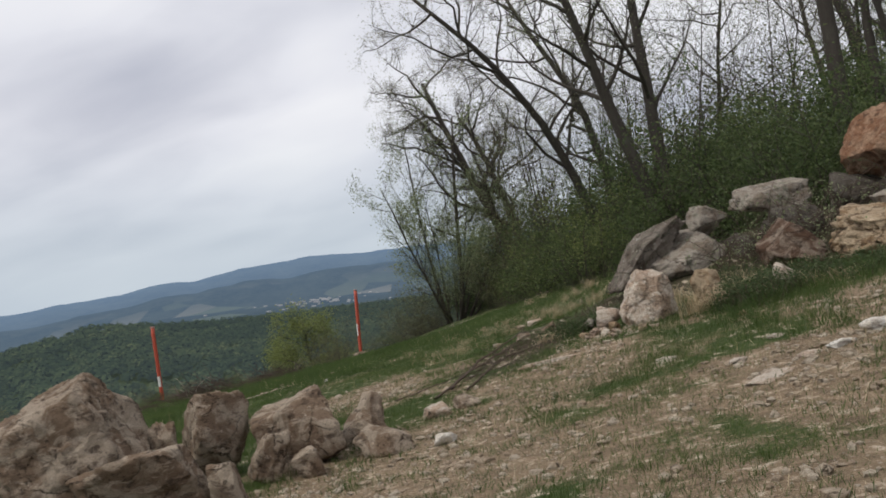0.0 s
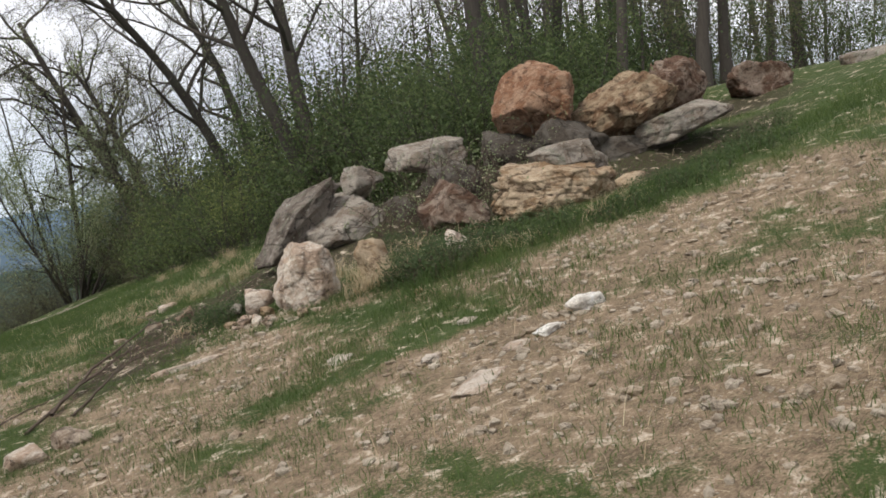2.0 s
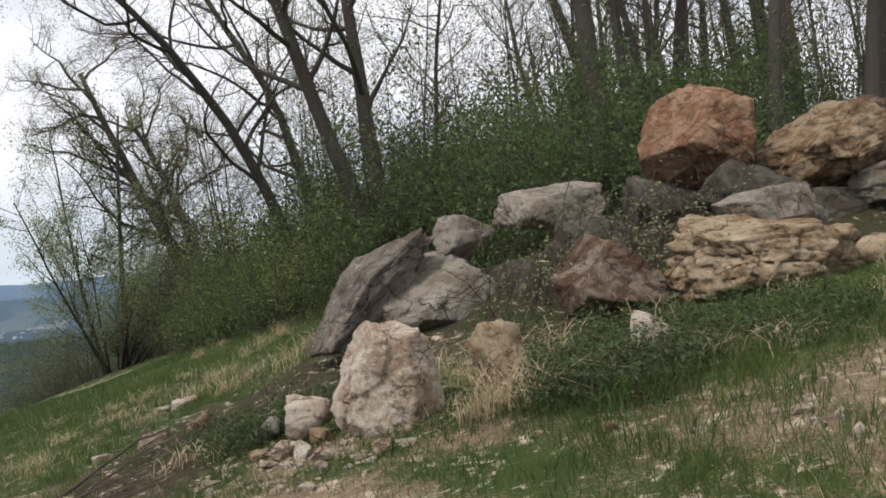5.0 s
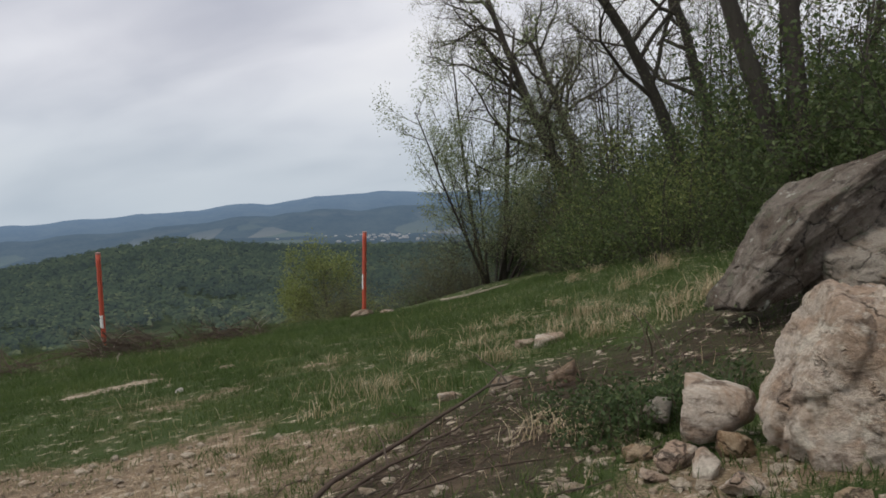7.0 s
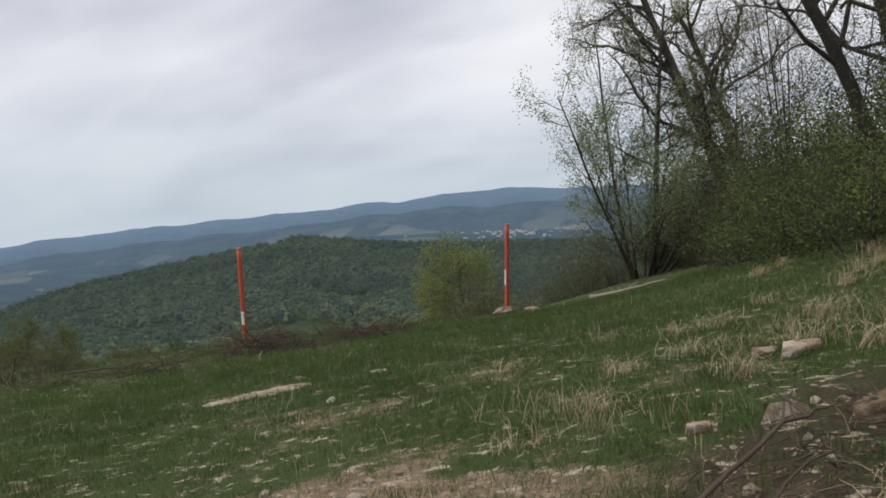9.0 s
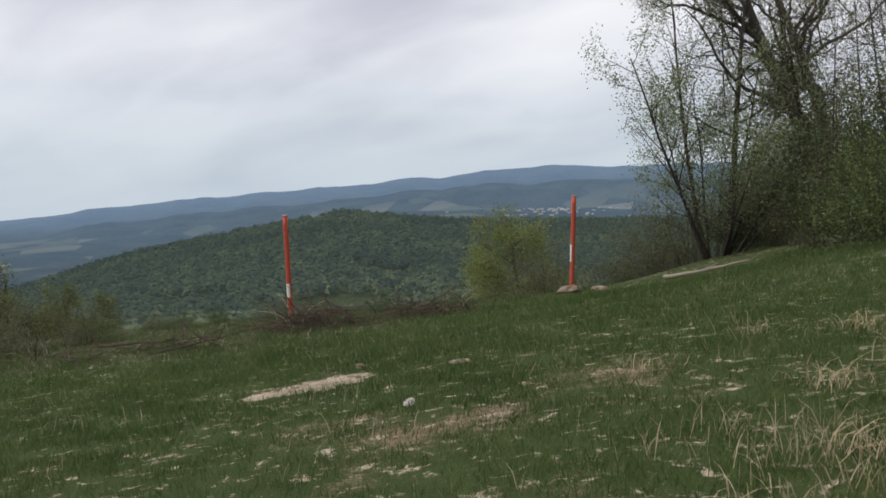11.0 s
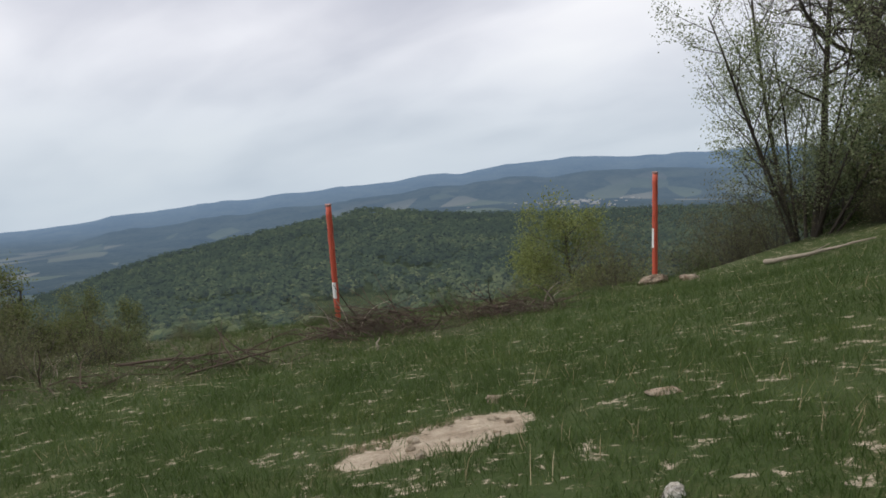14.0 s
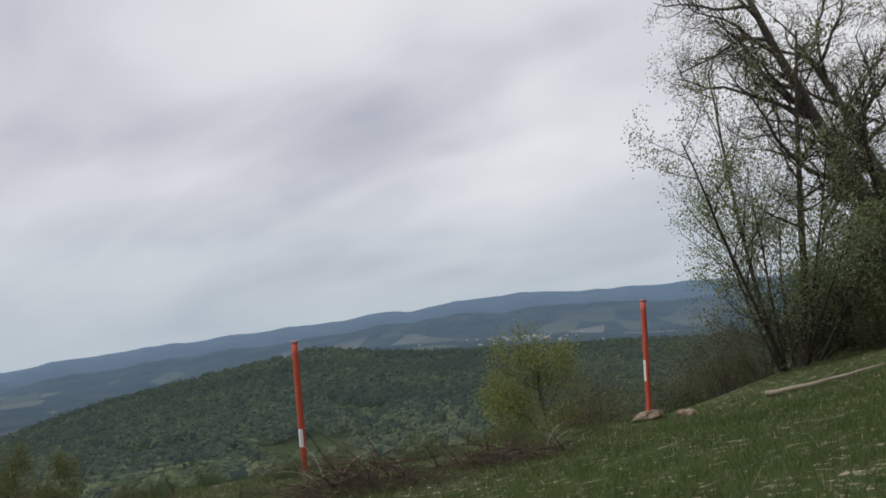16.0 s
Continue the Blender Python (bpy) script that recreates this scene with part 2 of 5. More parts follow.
def rock_material(name, light, tan, dark, lichen=0.0, tan_amount=0.5):
    m, nt, bsdf = material(name)
    v = coords(nt)
    info = nt.nodes.new("ShaderNodeObjectInfo")
    shift = nt.nodes.new("ShaderNodeVectorMath")
    shift.operation = "MULTIPLY_ADD"
    comb = nt.nodes.new("ShaderNodeCombineXYZ")
    for k in range(3):
        nt.links.new(info.outputs["Random"], comb.inputs[k])
    nt.links.new(comb.outputs[0], shift.inputs[0])
    shift.inputs[1].default_value = (17, 31, 23)
    nt.links.new(v, shift.inputs[2])
    v = shift.outputs[0]
    # the grain runs along the bed of the stone
    bed = nt.nodes.new("ShaderNodeMapping")
    bed.inputs["Rotation"].default_value = (0.25, 0.35, 0.0)
    bed.inputs["Scale"].default_value = (1.0, 1.0, 1.6)
    nt.links.new(v, bed.inputs[0])
    bed = bed.outputs[0]
    big = noise_of(nt, v, 2.6, 6, 0.62, 0.9)
    mid = noise_of(nt, bed, 6.5, 7, 0.68, 0.4)
    fine = noise_of(nt, v, 60.0, 5, 0.75)
    c = mixed(nt, ramp_of(nt, big, [(0.44 + 0.2 * (0.5 - tan_amount), (0, 0, 0)), (0.56 + 0.2 * (0.5 - tan_amount), (1, 1, 1))]), light, tan)
    c = mixed(nt, ramp_of(nt, mid, [(0.36, (0.85, 0.85, 0.85)), (0.47, (0, 0, 0))]), c, dark)
    pale = tuple(min(0.82, 1.35 * k + 0.03) for k in light)
    c = mixed(nt, ramp_of(nt, noise_of(nt, bed, 4.2, 7, 0.7, 0.8), [(0.55, (0, 0, 0)), (0.66, (0.75, 0.75, 0.75))]), c, pale)
    # thin dark cracks and pits
    warp = nt.nodes.new("ShaderNodeMix")
    warp.data_type, warp.blend_type = "RGBA", "LINEAR_LIGHT"
    warp.inputs[0].default_value = 0.16
    nz = node(nt, "ShaderNodeTexNoise", Scale=4.0, Detail=5.0, Roughness=0.65)
    nt.links.new(v, nz.inputs["Vector"])
    nt.links.new(v, warp.inputs[6])
    nt.links.new(nz.outputs["Color"], warp.inputs[7])
    crack = node(nt, "ShaderNodeTexVoronoi", Scale=2.3)
    crack.feature = "DISTANCE_TO_EDGE"
    nt.links.new(warp.outputs[2], crack.inputs["Vector"])
    gate = ramp_of(nt, noise_of(nt, v, 3.0, 3, 0.5), [(0.47, (0, 0, 0)), (0.6, (0.8, 0.8, 0.8))])
    line = mixed(nt, 1.0, ramp_of(nt, crack.outputs["Distance"], [(0.0, (1, 1, 1)), (0.022, (0, 0, 0))]), gate, "MULTIPLY")
    c = mixed(nt, line, c, tuple(0.35 * k for k in dark))
    pit = node(nt, "ShaderNodeTexVoronoi", Scale=15.0)
    nt.links.new(warp.outputs[2], pit.inputs["Vector"])
    hole = mixed(nt, 1.0, ramp_of(nt, pit.outputs["Distance"], [(0.10, (1, 1, 1)), (0.24, (0, 0, 0))]), ramp_of(nt, big, [(0.5, (0, 0, 0)), (0.62, (0.8, 0.8, 0.8))]), "MULTIPLY")
    c = mixed(nt, hole, c, tuple(0.5 * k for k in dark))
    c = mixed(nt, 0.6, c, ramp_of(nt, fine, [(0.3, (0.35, 0.34, 0.33)), (0.64, (1, 1, 1))]), "MULTIPLY")
    if lichen:
        li = noise_of(nt, v, 4.3, 7, 0.75)
        c = mixed(nt, ramp_of(nt, li, [(0.54, (0, 0, 0)), (0.60, (lichen,) * 3)]), c, (0.115, 0.135, 0.085))
        c = mixed(nt, ramp_of(nt, noise_of(nt, v, 11.0, 6, 0.7), [(0.60, (0, 0, 0)), (0.66, (0.7, 0.7, 0.7))]), c, (0.40, 0.40, 0.34))
    nt.links.new(c, bsdf.inputs["Base Color"])
    bsdf.inputs["Roughness"].default_value = 0.92
    bsdf.inputs["Specular IOR Level"].default_value = 0.2
    h = mixed(nt, 0.30, mid, fine)
    h = mixed(nt, 0.4, h, noise_of(nt, bed, 18.0, 7, 0.72))
    h = mixed(nt, mixed(nt, 1.0, line, hole, "SCREEN"), h, (0, 0, 0))
    bumped(nt, bsdf, h, 1.0, 0.075)
    return m


ROCK_WHITE = rock_material("pale_pink_limestone", (0.62, 0.54, 0.45), (0.46, 0.34, 0.25), (0.17, 0.125, 0.095), 0.0, 0.45)
ROCK_GREY = rock_material("grey_weathered_stone", (0.34, 0.30, 0.25), (0.245, 0.195, 0.15), (0.10, 0.083, 0.067), 0.5, 0.45)
# no moss: the shade inside the heap is put into this dark colour
ROCK_SHADE = rock_material("shade_dark_stone", (0.125, 0.110, 0.090), (0.085, 0.068, 0.052), (0.038, 0.030, 0.025), 0.0, 0.5)
ROCK_SLAB = rock_material("dull_grey_slab_stone", (0.205, 0.175, 0.145), (0.135, 0.107, 0.083), (0.055, 0.044, 0.036), 0.4, 0.5)
ROCK_TAN = rock_material("tan_sandstone", (0.46, 0.36, 0.245), (0.29, 0.19, 0.108), (0.13, 0.085, 0.058), 0.0, 0.42)
ROCK_RED = rock_material("red_brown_sandstone", (0.37, 0.24, 0.158), (0.25, 0.130, 0.074), (0.105, 0.060, 0.040), 0.0, 0.6)
ROCK_BROWN = rock_material("brown_stone", (0.265, 0.205, 0.158), (0.125, 0.073, 0.048), (0.055, 0.036, 0.026), 0.0, 0.62)
ROCK_HOLLOW = rock_material("tan_stone_with_brown_hollows", (0.35, 0.265, 0.172), (0.20, 0.122, 0.070), (0.075, 0.046, 0.031), 0.0, 0.5)
ROCK_GRIT = rock_material("mixed_gravel", (0.50, 0.43, 0.335), (0.36, 0.28, 0.195), (0.21, 0.16, 0.115), 0.0, 0.42)
ROCK_LEFT = rock_material("dusty_tan_stone", (0.42, 0.345, 0.265), (0.225, 0.158, 0.108), (0.080, 0.056, 0.041), 0.0, 0.5)
ROCK_CHALK = rock_material("bleached_stone", (0.86, 0.82, 0.74), (0.76, 0.70, 0.60), (0.50, 0.44, 0.37), 0.0, 0.3)


def ground_material():
    m, nt, bsdf = material("meadow_ground")
    v = coords(nt)
    a = noise_of(nt, v, 0.7, 5, 0.6)
    b = noise_of(nt, v, 9.0, 6, 0.7)
    c = noise_of(nt, v, 60.0, 4, 0.7)
    straw_v = coords(nt, "Object", (14, 55, 20))
    s = noise_of(nt, straw_v, 2.0, 4, 0.6, 1.2)
    sward = mixed(nt, b, (0.036, 0.060, 0.017), (0.074, 0.106, 0.031))
    sward = mixed(nt, ramp_of(nt, a, [(0.5, (0, 0, 0)), (0.75, (0.55, 0.55, 0.55))]), sward, (0.10, 0.108, 0.038))
    sward = mixed(nt, ramp_of(nt, noise_of(nt, v, 38.0, 4, 0.7, 0.6), [(0.56, (0, 0, 0)), (0.72, (0.7, 0.7, 0.7))]), sward, (0.17, 0.14, 0.075))
    b2 = ramp_of(nt, noise_of(nt, v, 5.0, 7, 0.75, 0.4), [(0.34, (0, 0, 0)), (0.66, (1, 1, 1))])
    soil = mixed(nt, b2, (0.085, 0.060, 0.038), (0.345, 0.25, 0.165))
    soil = mixed(nt, ramp_of(nt, s, [(0.48, (0, 0, 0)), (0.66, (0.6, 0.6, 0.6))]), soil, (0.47, 0.38, 0.25))
    grit = node(nt, "ShaderNodeTexVoronoi", Scale=26.0)
    nt.links.new(v, grit.inputs["Vector"])
    bit = ramp_of(nt, grit.outputs["Distance"], [(0.16, (1, 1, 1)), (0.26, (0, 0, 0))])
    pick = ramp_of(nt, noise_of(nt, v, 3.1, 3), [(0.5, (0, 0, 0)), (0.62, (0.8, 0.8, 0.8))])
    soil = mixed(nt, mixed(nt, 1.0, bit, pick, "MULTIPLY"), soil, (0.46, 0.42, 0.36))
    edge = nt.nodes.new("ShaderNodeMath")
    edge.operation = "MULTIPLY_ADD"
    nt.links.new(mixed(nt, 0.6, b, c), edge.inputs[0])
    edge.inputs[1].default_value = 1.3
    nt.links.new(attribute(nt, "bare"), edge.inputs[2])
    share = nt.nodes.new("ShaderNodeMapRange")
    share.interpolation_type = "SMOOTHSTEP"
    share.inputs["From Min"].default_value, share.inputs["From Max"].default_value = 0.93, 1.13
    nt.links.new(edge.outputs[0], share.inputs[0])
    col = mixed(nt, share.outputs[0], sward, soil)
    ea = node(nt, "ShaderNodeMath", )
    ea.operation = "MULTIPLY"
    nt.links.new(attribute(nt, "earth"), ea.inputs[0])
    nt.links.new(ramp_of(nt, b, [(0.3, (1, 1, 1)), (0.66, (0.6, 0.6, 0.6))]), ea.inputs[1])
    col = mixed(nt, ea.outputs[0], col, mixed(nt, b, (0.038, 0.028, 0.021), (0.092, 0.066, 0.047)))
    sand = mixed(nt, b2, (0.29, 0.225, 0.16), (0.60, 0.505, 0.39))
    sa = nt.nodes.new("ShaderNodeMath")
    sa.operation = "MULTIPLY_ADD"
    nt.links.new(b2, sa.inputs[0])
    sa.inputs[1].default_value = 1.1
    nt.links.new(attribute(nt, "sand"), sa.inputs[2])
    col = mixed(nt, ramp_of(nt, sa.outputs[0], [(0.75, (0, 0, 0)), (1.25, (1, 1, 1))]), col, sand)
    col = mixed(nt, 0.5, col, ramp_of(nt, c, [(0.32, (0.30, 0.30, 0.30)), (0.62, (1, 1, 1))]), "MULTIPLY")
    nt.links.new(col, bsdf.inputs["Base Color"])
    bsdf.inputs["Roughness"].default_value = 0.95
    bsdf.inputs["Specular IOR Level"].default_value = 0.15
    h = mixed(nt, 0.5, b, mixed(nt, 0.5, c, s))
    bumped(nt, bsdf, h, 0.9, 0.05)
    return m


def haze_glow_material(name, stops, scale, air, amount, aniso=(1, 1, 1), field=None):
    """Land far away; the haze before it is added as emission of the surface."""
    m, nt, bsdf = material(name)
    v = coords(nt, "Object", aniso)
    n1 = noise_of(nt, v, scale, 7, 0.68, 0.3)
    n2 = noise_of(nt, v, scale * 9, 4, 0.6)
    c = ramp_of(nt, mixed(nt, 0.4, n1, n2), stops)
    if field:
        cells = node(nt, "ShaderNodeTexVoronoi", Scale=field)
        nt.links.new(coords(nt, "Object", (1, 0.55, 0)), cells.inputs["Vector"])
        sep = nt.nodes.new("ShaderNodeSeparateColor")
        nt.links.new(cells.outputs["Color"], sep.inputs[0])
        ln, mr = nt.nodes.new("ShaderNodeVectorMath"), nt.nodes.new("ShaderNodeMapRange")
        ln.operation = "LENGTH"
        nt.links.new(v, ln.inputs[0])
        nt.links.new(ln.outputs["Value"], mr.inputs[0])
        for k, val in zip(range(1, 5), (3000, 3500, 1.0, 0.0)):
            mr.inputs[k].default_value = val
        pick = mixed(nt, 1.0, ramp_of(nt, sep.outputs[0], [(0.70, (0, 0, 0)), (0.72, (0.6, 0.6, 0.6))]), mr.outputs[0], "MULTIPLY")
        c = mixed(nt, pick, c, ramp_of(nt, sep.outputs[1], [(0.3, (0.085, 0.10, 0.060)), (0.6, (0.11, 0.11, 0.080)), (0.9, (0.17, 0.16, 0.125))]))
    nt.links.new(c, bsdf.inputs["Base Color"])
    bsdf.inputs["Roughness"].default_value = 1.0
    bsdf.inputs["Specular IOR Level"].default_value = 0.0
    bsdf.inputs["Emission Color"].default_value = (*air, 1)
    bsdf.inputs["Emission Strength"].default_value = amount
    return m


GROUND = ground_material()
# both glow faintly bluish: haze put into the material
WOODFLOOR = haze_glow_material("wooded_hillside_haze_glow", [(0.3, (0.025, 0.036, 0.018)), (0.7, (0.06, 0.075, 0.035))], 0.03, (0.24, 0.32, 0.36), 0.05)
VALLEY = haze_glow_material("far_land_haze_glow", [(0.35, (0.010, 0.018, 0.016)), (0.65, (0.040, 0.050, 0.040))], 0.006, (0.245, 0.36, 0.555), 0.2, (1, 1, 1), 0.009)


def thicken_haze_glow(m, far_, stops):
    """Surfaces farther off emit more, to stand for thicker haze."""
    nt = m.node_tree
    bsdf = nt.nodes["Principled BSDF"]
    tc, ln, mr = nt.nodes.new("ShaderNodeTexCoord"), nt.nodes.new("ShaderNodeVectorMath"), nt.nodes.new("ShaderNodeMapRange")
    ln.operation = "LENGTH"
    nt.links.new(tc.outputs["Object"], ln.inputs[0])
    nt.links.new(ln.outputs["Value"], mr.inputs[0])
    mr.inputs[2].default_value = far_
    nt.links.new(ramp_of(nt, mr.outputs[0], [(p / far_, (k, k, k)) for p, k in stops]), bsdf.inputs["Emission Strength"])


thicken_haze_glow(VALLEY, 4500.0, [(1150, 0.10), (2600, 0.22), (3550, 0.30), (3900, 0.42), (4450, 0.55)])


def leaf_material(name, dark, mid, light, through_light=0.25):
    m, nt, bsdf = material(name)
    t = attribute(nt, "tint")
    n1 = noise_of(nt, coords(nt), 0.9, 3)
    c = ramp_of(nt, mixed(nt, 0.3, t, n1), [(0.1, dark), (0.5, mid), (0.9, light)])
    nt.links.new(c, bsdf.inputs["Base Color"])
    bsdf.inputs["Roughness"].default_value = 0.6
    bsdf.inputs["Specular IOR Level"].default_value = 0.25
    tr = nt.nodes.new("ShaderNodeBsdfTranslucent")
    nt.links.new(c, tr.inputs["Color"])
    ms = nt.nodes.new("ShaderNodeMixShader")
    ms.inputs[0].default_value = through_light
    nt.links.new(bsdf.outputs[0], ms.inputs[1])
    nt.links.new(tr.outputs[0], ms.inputs[2])
    nt.links.new(ms.outputs[0], nt.nodes["Material Output"].inputs["Surface"])
    return m


GRASS = leaf_material("fresh_grass", (0.036, 0.064, 0.015), (0.076, 0.120, 0.031), (0.18, 0.20, 0.066), 0.35)
STRAW = leaf_material("dry_straw", (0.26, 0.19, 0.11), (0.46, 0.36, 0.225), (0.66, 0.56, 0.39), 0.2)
LEAF_TREE = leaf_material("young_tree_leaves", (0.12, 0.14, 0.075), (0.23, 0.27, 0.14), (0.38, 0.42, 0.24), 0.5)
LEAF_OAK = leaf_material("budding_oak_leaves", (0.14, 0.135, 0.08), (0.24, 0.235, 0.135), (0.36, 0.355, 0.21), 0.55)
LEAF_BUSH = leaf_material("shrub_leaves", (0.036, 0.056, 0.022), (0.082, 0.116, 0.044), (0.18, 0.22, 0.085), 0.45)
LEAF_BRIGHT = leaf_material("bright_spring_leaves", (0.12, 0.145, 0.04), (0.20, 0.235, 0.075), (0.33, 0.35, 0.14), 0.45)
LEAF_OLIVE = leaf_material("olive_spring_leaves", (0.075, 0.090, 0.030), (0.13, 0.15, 0.052), (0.21, 0.23, 0.095), 0.45)
LEAF_BRUSH = leaf_material("brown_brush_leaves", (0.075, 0.078, 0.040), (0.135, 0.135, 0.068), (0.22, 0.215, 0.11), 0.45)
LEAF_WEED = leaf_material("weed_leaves", (0.028, 0.050, 0.018), (0.055, 0.086, 0.030), (0.11, 0.14, 0.055), 0.3)


def hill_leaf_material():
    m, nt, bsdf = material("hill_canopy_haze_glow")
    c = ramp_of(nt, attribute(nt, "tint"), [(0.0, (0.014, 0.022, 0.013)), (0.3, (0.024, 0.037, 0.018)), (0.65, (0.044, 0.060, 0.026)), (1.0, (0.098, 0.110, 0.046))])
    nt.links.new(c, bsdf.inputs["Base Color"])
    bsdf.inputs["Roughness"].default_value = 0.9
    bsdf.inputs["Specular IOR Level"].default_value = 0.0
    # bluish emission of the leaves stands in for haze before the hill
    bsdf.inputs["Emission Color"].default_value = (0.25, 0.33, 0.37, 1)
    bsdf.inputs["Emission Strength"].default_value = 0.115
    return m


HILL_LEAF = hill_leaf_material()


def bark_material(name, dark, light):
    m, nt, bsdf = material(name)
    v = coords(nt, "Object", (6, 6, 1.2))
    a = noise_of(nt, v, 3.0, 6, 0.7)
    b = noise_of(nt, coords(nt), 1.1, 4)
    c = mixed(nt, a, dark, light)
    c = mixed(nt, ramp_of(nt, b, [(0.55, (0, 0, 0)), (0.75, (0.5, 0.5, 0.5))]), c, (0.11, 0.115, 0.085))
    nt.links.new(c, bsdf.inputs["Base Color"])
    bsdf.inputs["Roughness"].default_value = 0.95
    bsdf.inputs["Specular IOR Level"].default_value = 0.15
    bumped(nt, bsdf, a, 0.8, 0.03)
    return m


BARK = bark_material("grey_brown_bark", (0.040, 0.033, 0.028), (0.10, 0.088, 0.074))
STICK = bark_material("dead_sticks", (0.048, 0.036, 0.028), (0.135, 0.10, 0.078))
DRIFT = bark_material("bleached_wood", (0.22, 0.18, 0.14), (0.42, 0.37, 0.30))


def paint_material(name, colour, worn):
    m, nt, bsdf = material(name)
    v = coords(nt)
    a = noise_of(nt, v, 6.0, 6, 0.7)
    b = noise_of(nt, v, 60.0, 4)
    c = mixed(nt, ramp_of(nt, a, [(0.55, (0, 0, 0)), (0.75, (0.7, 0.7, 0.7))]), colour, worn)
    nt.links.new(c, bsdf.inputs["Base Color"])
    bsdf.inputs["Roughness"].default_value = 0.6
    bumped(nt, bsdf, b, 0.3, 0.004)
    return m


ORANGE = paint_material("faded_orange_paint", (0.47, 0.075, 0.038), (0.36, 0.10, 0.06))
WHITE = paint_material("white_reflective_tape", (0.72, 0.72, 0.70), (0.50, 0.48, 0.45))
CAPGREY = paint_material("grey_cap", (0.25, 0.12, 0.10), (0.35, 0.30, 0.28))
# the walls emit a little blue as well, as painted haze
ROOFS = haze_glow_material("far_walls_haze_glow", [(0.3, (0.18, 0.18, 0.18)), (0.7, (0.34, 0.34, 0.34))], 0.02, (0.30, 0.40, 0.52), 0.12)


# ---------------------------------------------------------------- mesh helpers
def link(name, verts, faces, mats, smooth_faces=False, **floats):
    me = bpy.data.meshes.new(name)
    me.from_pydata(np.asarray(verts, float).tolist() if not isinstance(verts, list) else verts, [], np.asarray(faces).tolist() if not isinstance(faces, list) else faces)
    for mt in mats if isinstance(mats, (list, tuple)) else [mats]:
        me.materials.append(mt)
    for key, val in floats.items():
        at = me.attributes.new(key, "FLOAT", "POINT")
        at.data.foreach_set("value", np.asarray(val, np.float32))
    if smooth_faces:
        me.polygons.foreach_set("use_smooth", [True] * len(me.polygons))
    me.update()
    return new(name, me)


def child(ob, parent):
    ob.parent = parent
    return ob


class Tubes:
    """Collects tapered tubes along polylines into one mesh."""

    def __init__(self):
        self.v, self.f = [], []

    def add(self, pts, radii, sides):
        pts = [Vector(p) for p in pts]
        base = len(self.v)
        for i, (p, r) in enumerate(zip(pts, radii)):
            d = (pts[min(i + 1, len(pts) - 1)] - pts[max(i - 1, 0)]).normalized()
            u = d.orthogonal().normalized() if i == 0 else (u - d * u.dot(d)).normalized()
            w = d.cross(u)
            for k in range(sides):
                a = 2 * math.pi * k / sides
                self.v.append(tuple(p + (u * math.cos(a) + w * math.sin(a)) * r))
        for i in range(len(pts) - 1):
            for k in range(sides):
                a, b = base + i * sides + k, base + i * sides + (k + 1) % sides
                self.f.append((a, b, b + sides, a + sides))
        self.f.append(tuple(base + (len(pts) - 1) * sides + k for k in range(sides)))


def leaf_cloud(centres, size, per, spread, rnd, flat=0.5):
    """Small pointed leaves, two triangles each, round the given places."""
    c = np.repeat(np.asarray(centres, float), per, axis=0)
    n = len(c)
    c = c + rnd.normal(0, spread, (n, 3))
    a = rnd.normal(0, 1, (n, 3))
    a /= np.linalg.norm(a, axis=1)[:, None]
    b = np.cross(a, rnd.normal(0, 1, (n, 3)))
    b /= np.linalg.norm(b, axis=1)[:, None] + 1e-9
    s = size * rnd.uniform(0.6, 1.4, (n, 1))
    v = np.stack([c - a * s, c + b * s * flat, c + a * s, c - b * s * flat], axis=1).reshape(-1, 3)
    f = np.arange(4 * n).reshape(n, 4)
    tint = np.repeat(np.clip(rnd.normal(0.5, 0.22, n), 0, 1), 4)
    return v, f, tint


# ---------------------------------------------------------------- ground: one sheet out to the horizon
def build_ground():
    azs = np.concatenate([np.arange(-58, 62, 0.36), np.arange(62, 302, 2.4)])
    rs = [0.0]
    r = 0.25
    while r < 4850:
        rs.append(r)
        r += max(0.16, r * (0.02 if r < 60 else 0.03))
    rs = np.array(rs[1:])
    A, R = np.meshgrid(np.radians(azs), rs)
    X, Y = CENTRE[0] + R * np.sin(A), CENTRE[1] + R * np.cos(A)
    Z = land(X, Y)
    nr, na = X.shape
    v = np.stack([X, Y, Z], -1).reshape(-1, 3)
    v = np.vstack([v, [[CENTRE[0], CENTRE[1], gz(*CENTRE)]]])
    i, k = np.meshgrid(np.arange(nr - 1), np.arange(na), indexing="ij")
    k2 = (k + 1) % na
    f = np.stack([i * na + k, (i + 1) * na + k, (i + 1) * na + k2, i * na + k2], -1).reshape(-1, 4)
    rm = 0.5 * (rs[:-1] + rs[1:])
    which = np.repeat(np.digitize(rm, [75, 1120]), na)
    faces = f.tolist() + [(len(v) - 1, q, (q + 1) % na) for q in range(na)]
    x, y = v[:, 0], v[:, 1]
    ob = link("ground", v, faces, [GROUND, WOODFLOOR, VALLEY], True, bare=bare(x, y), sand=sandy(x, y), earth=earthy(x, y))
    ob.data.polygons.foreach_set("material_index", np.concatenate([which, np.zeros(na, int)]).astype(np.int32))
    tagged(ob, "grassy hilltop with worn straw patches above a wooded valley", "ground", kind="structure")


build_ground()


# ---------------------------------------------------------------- boulders
def hash3(i, j, k, seed):
    h = np.sin(i * 127.1 + j * 311.7 + k * 74.7 + seed * 19.19) * 43758.5453
    return h - np.floor(h)


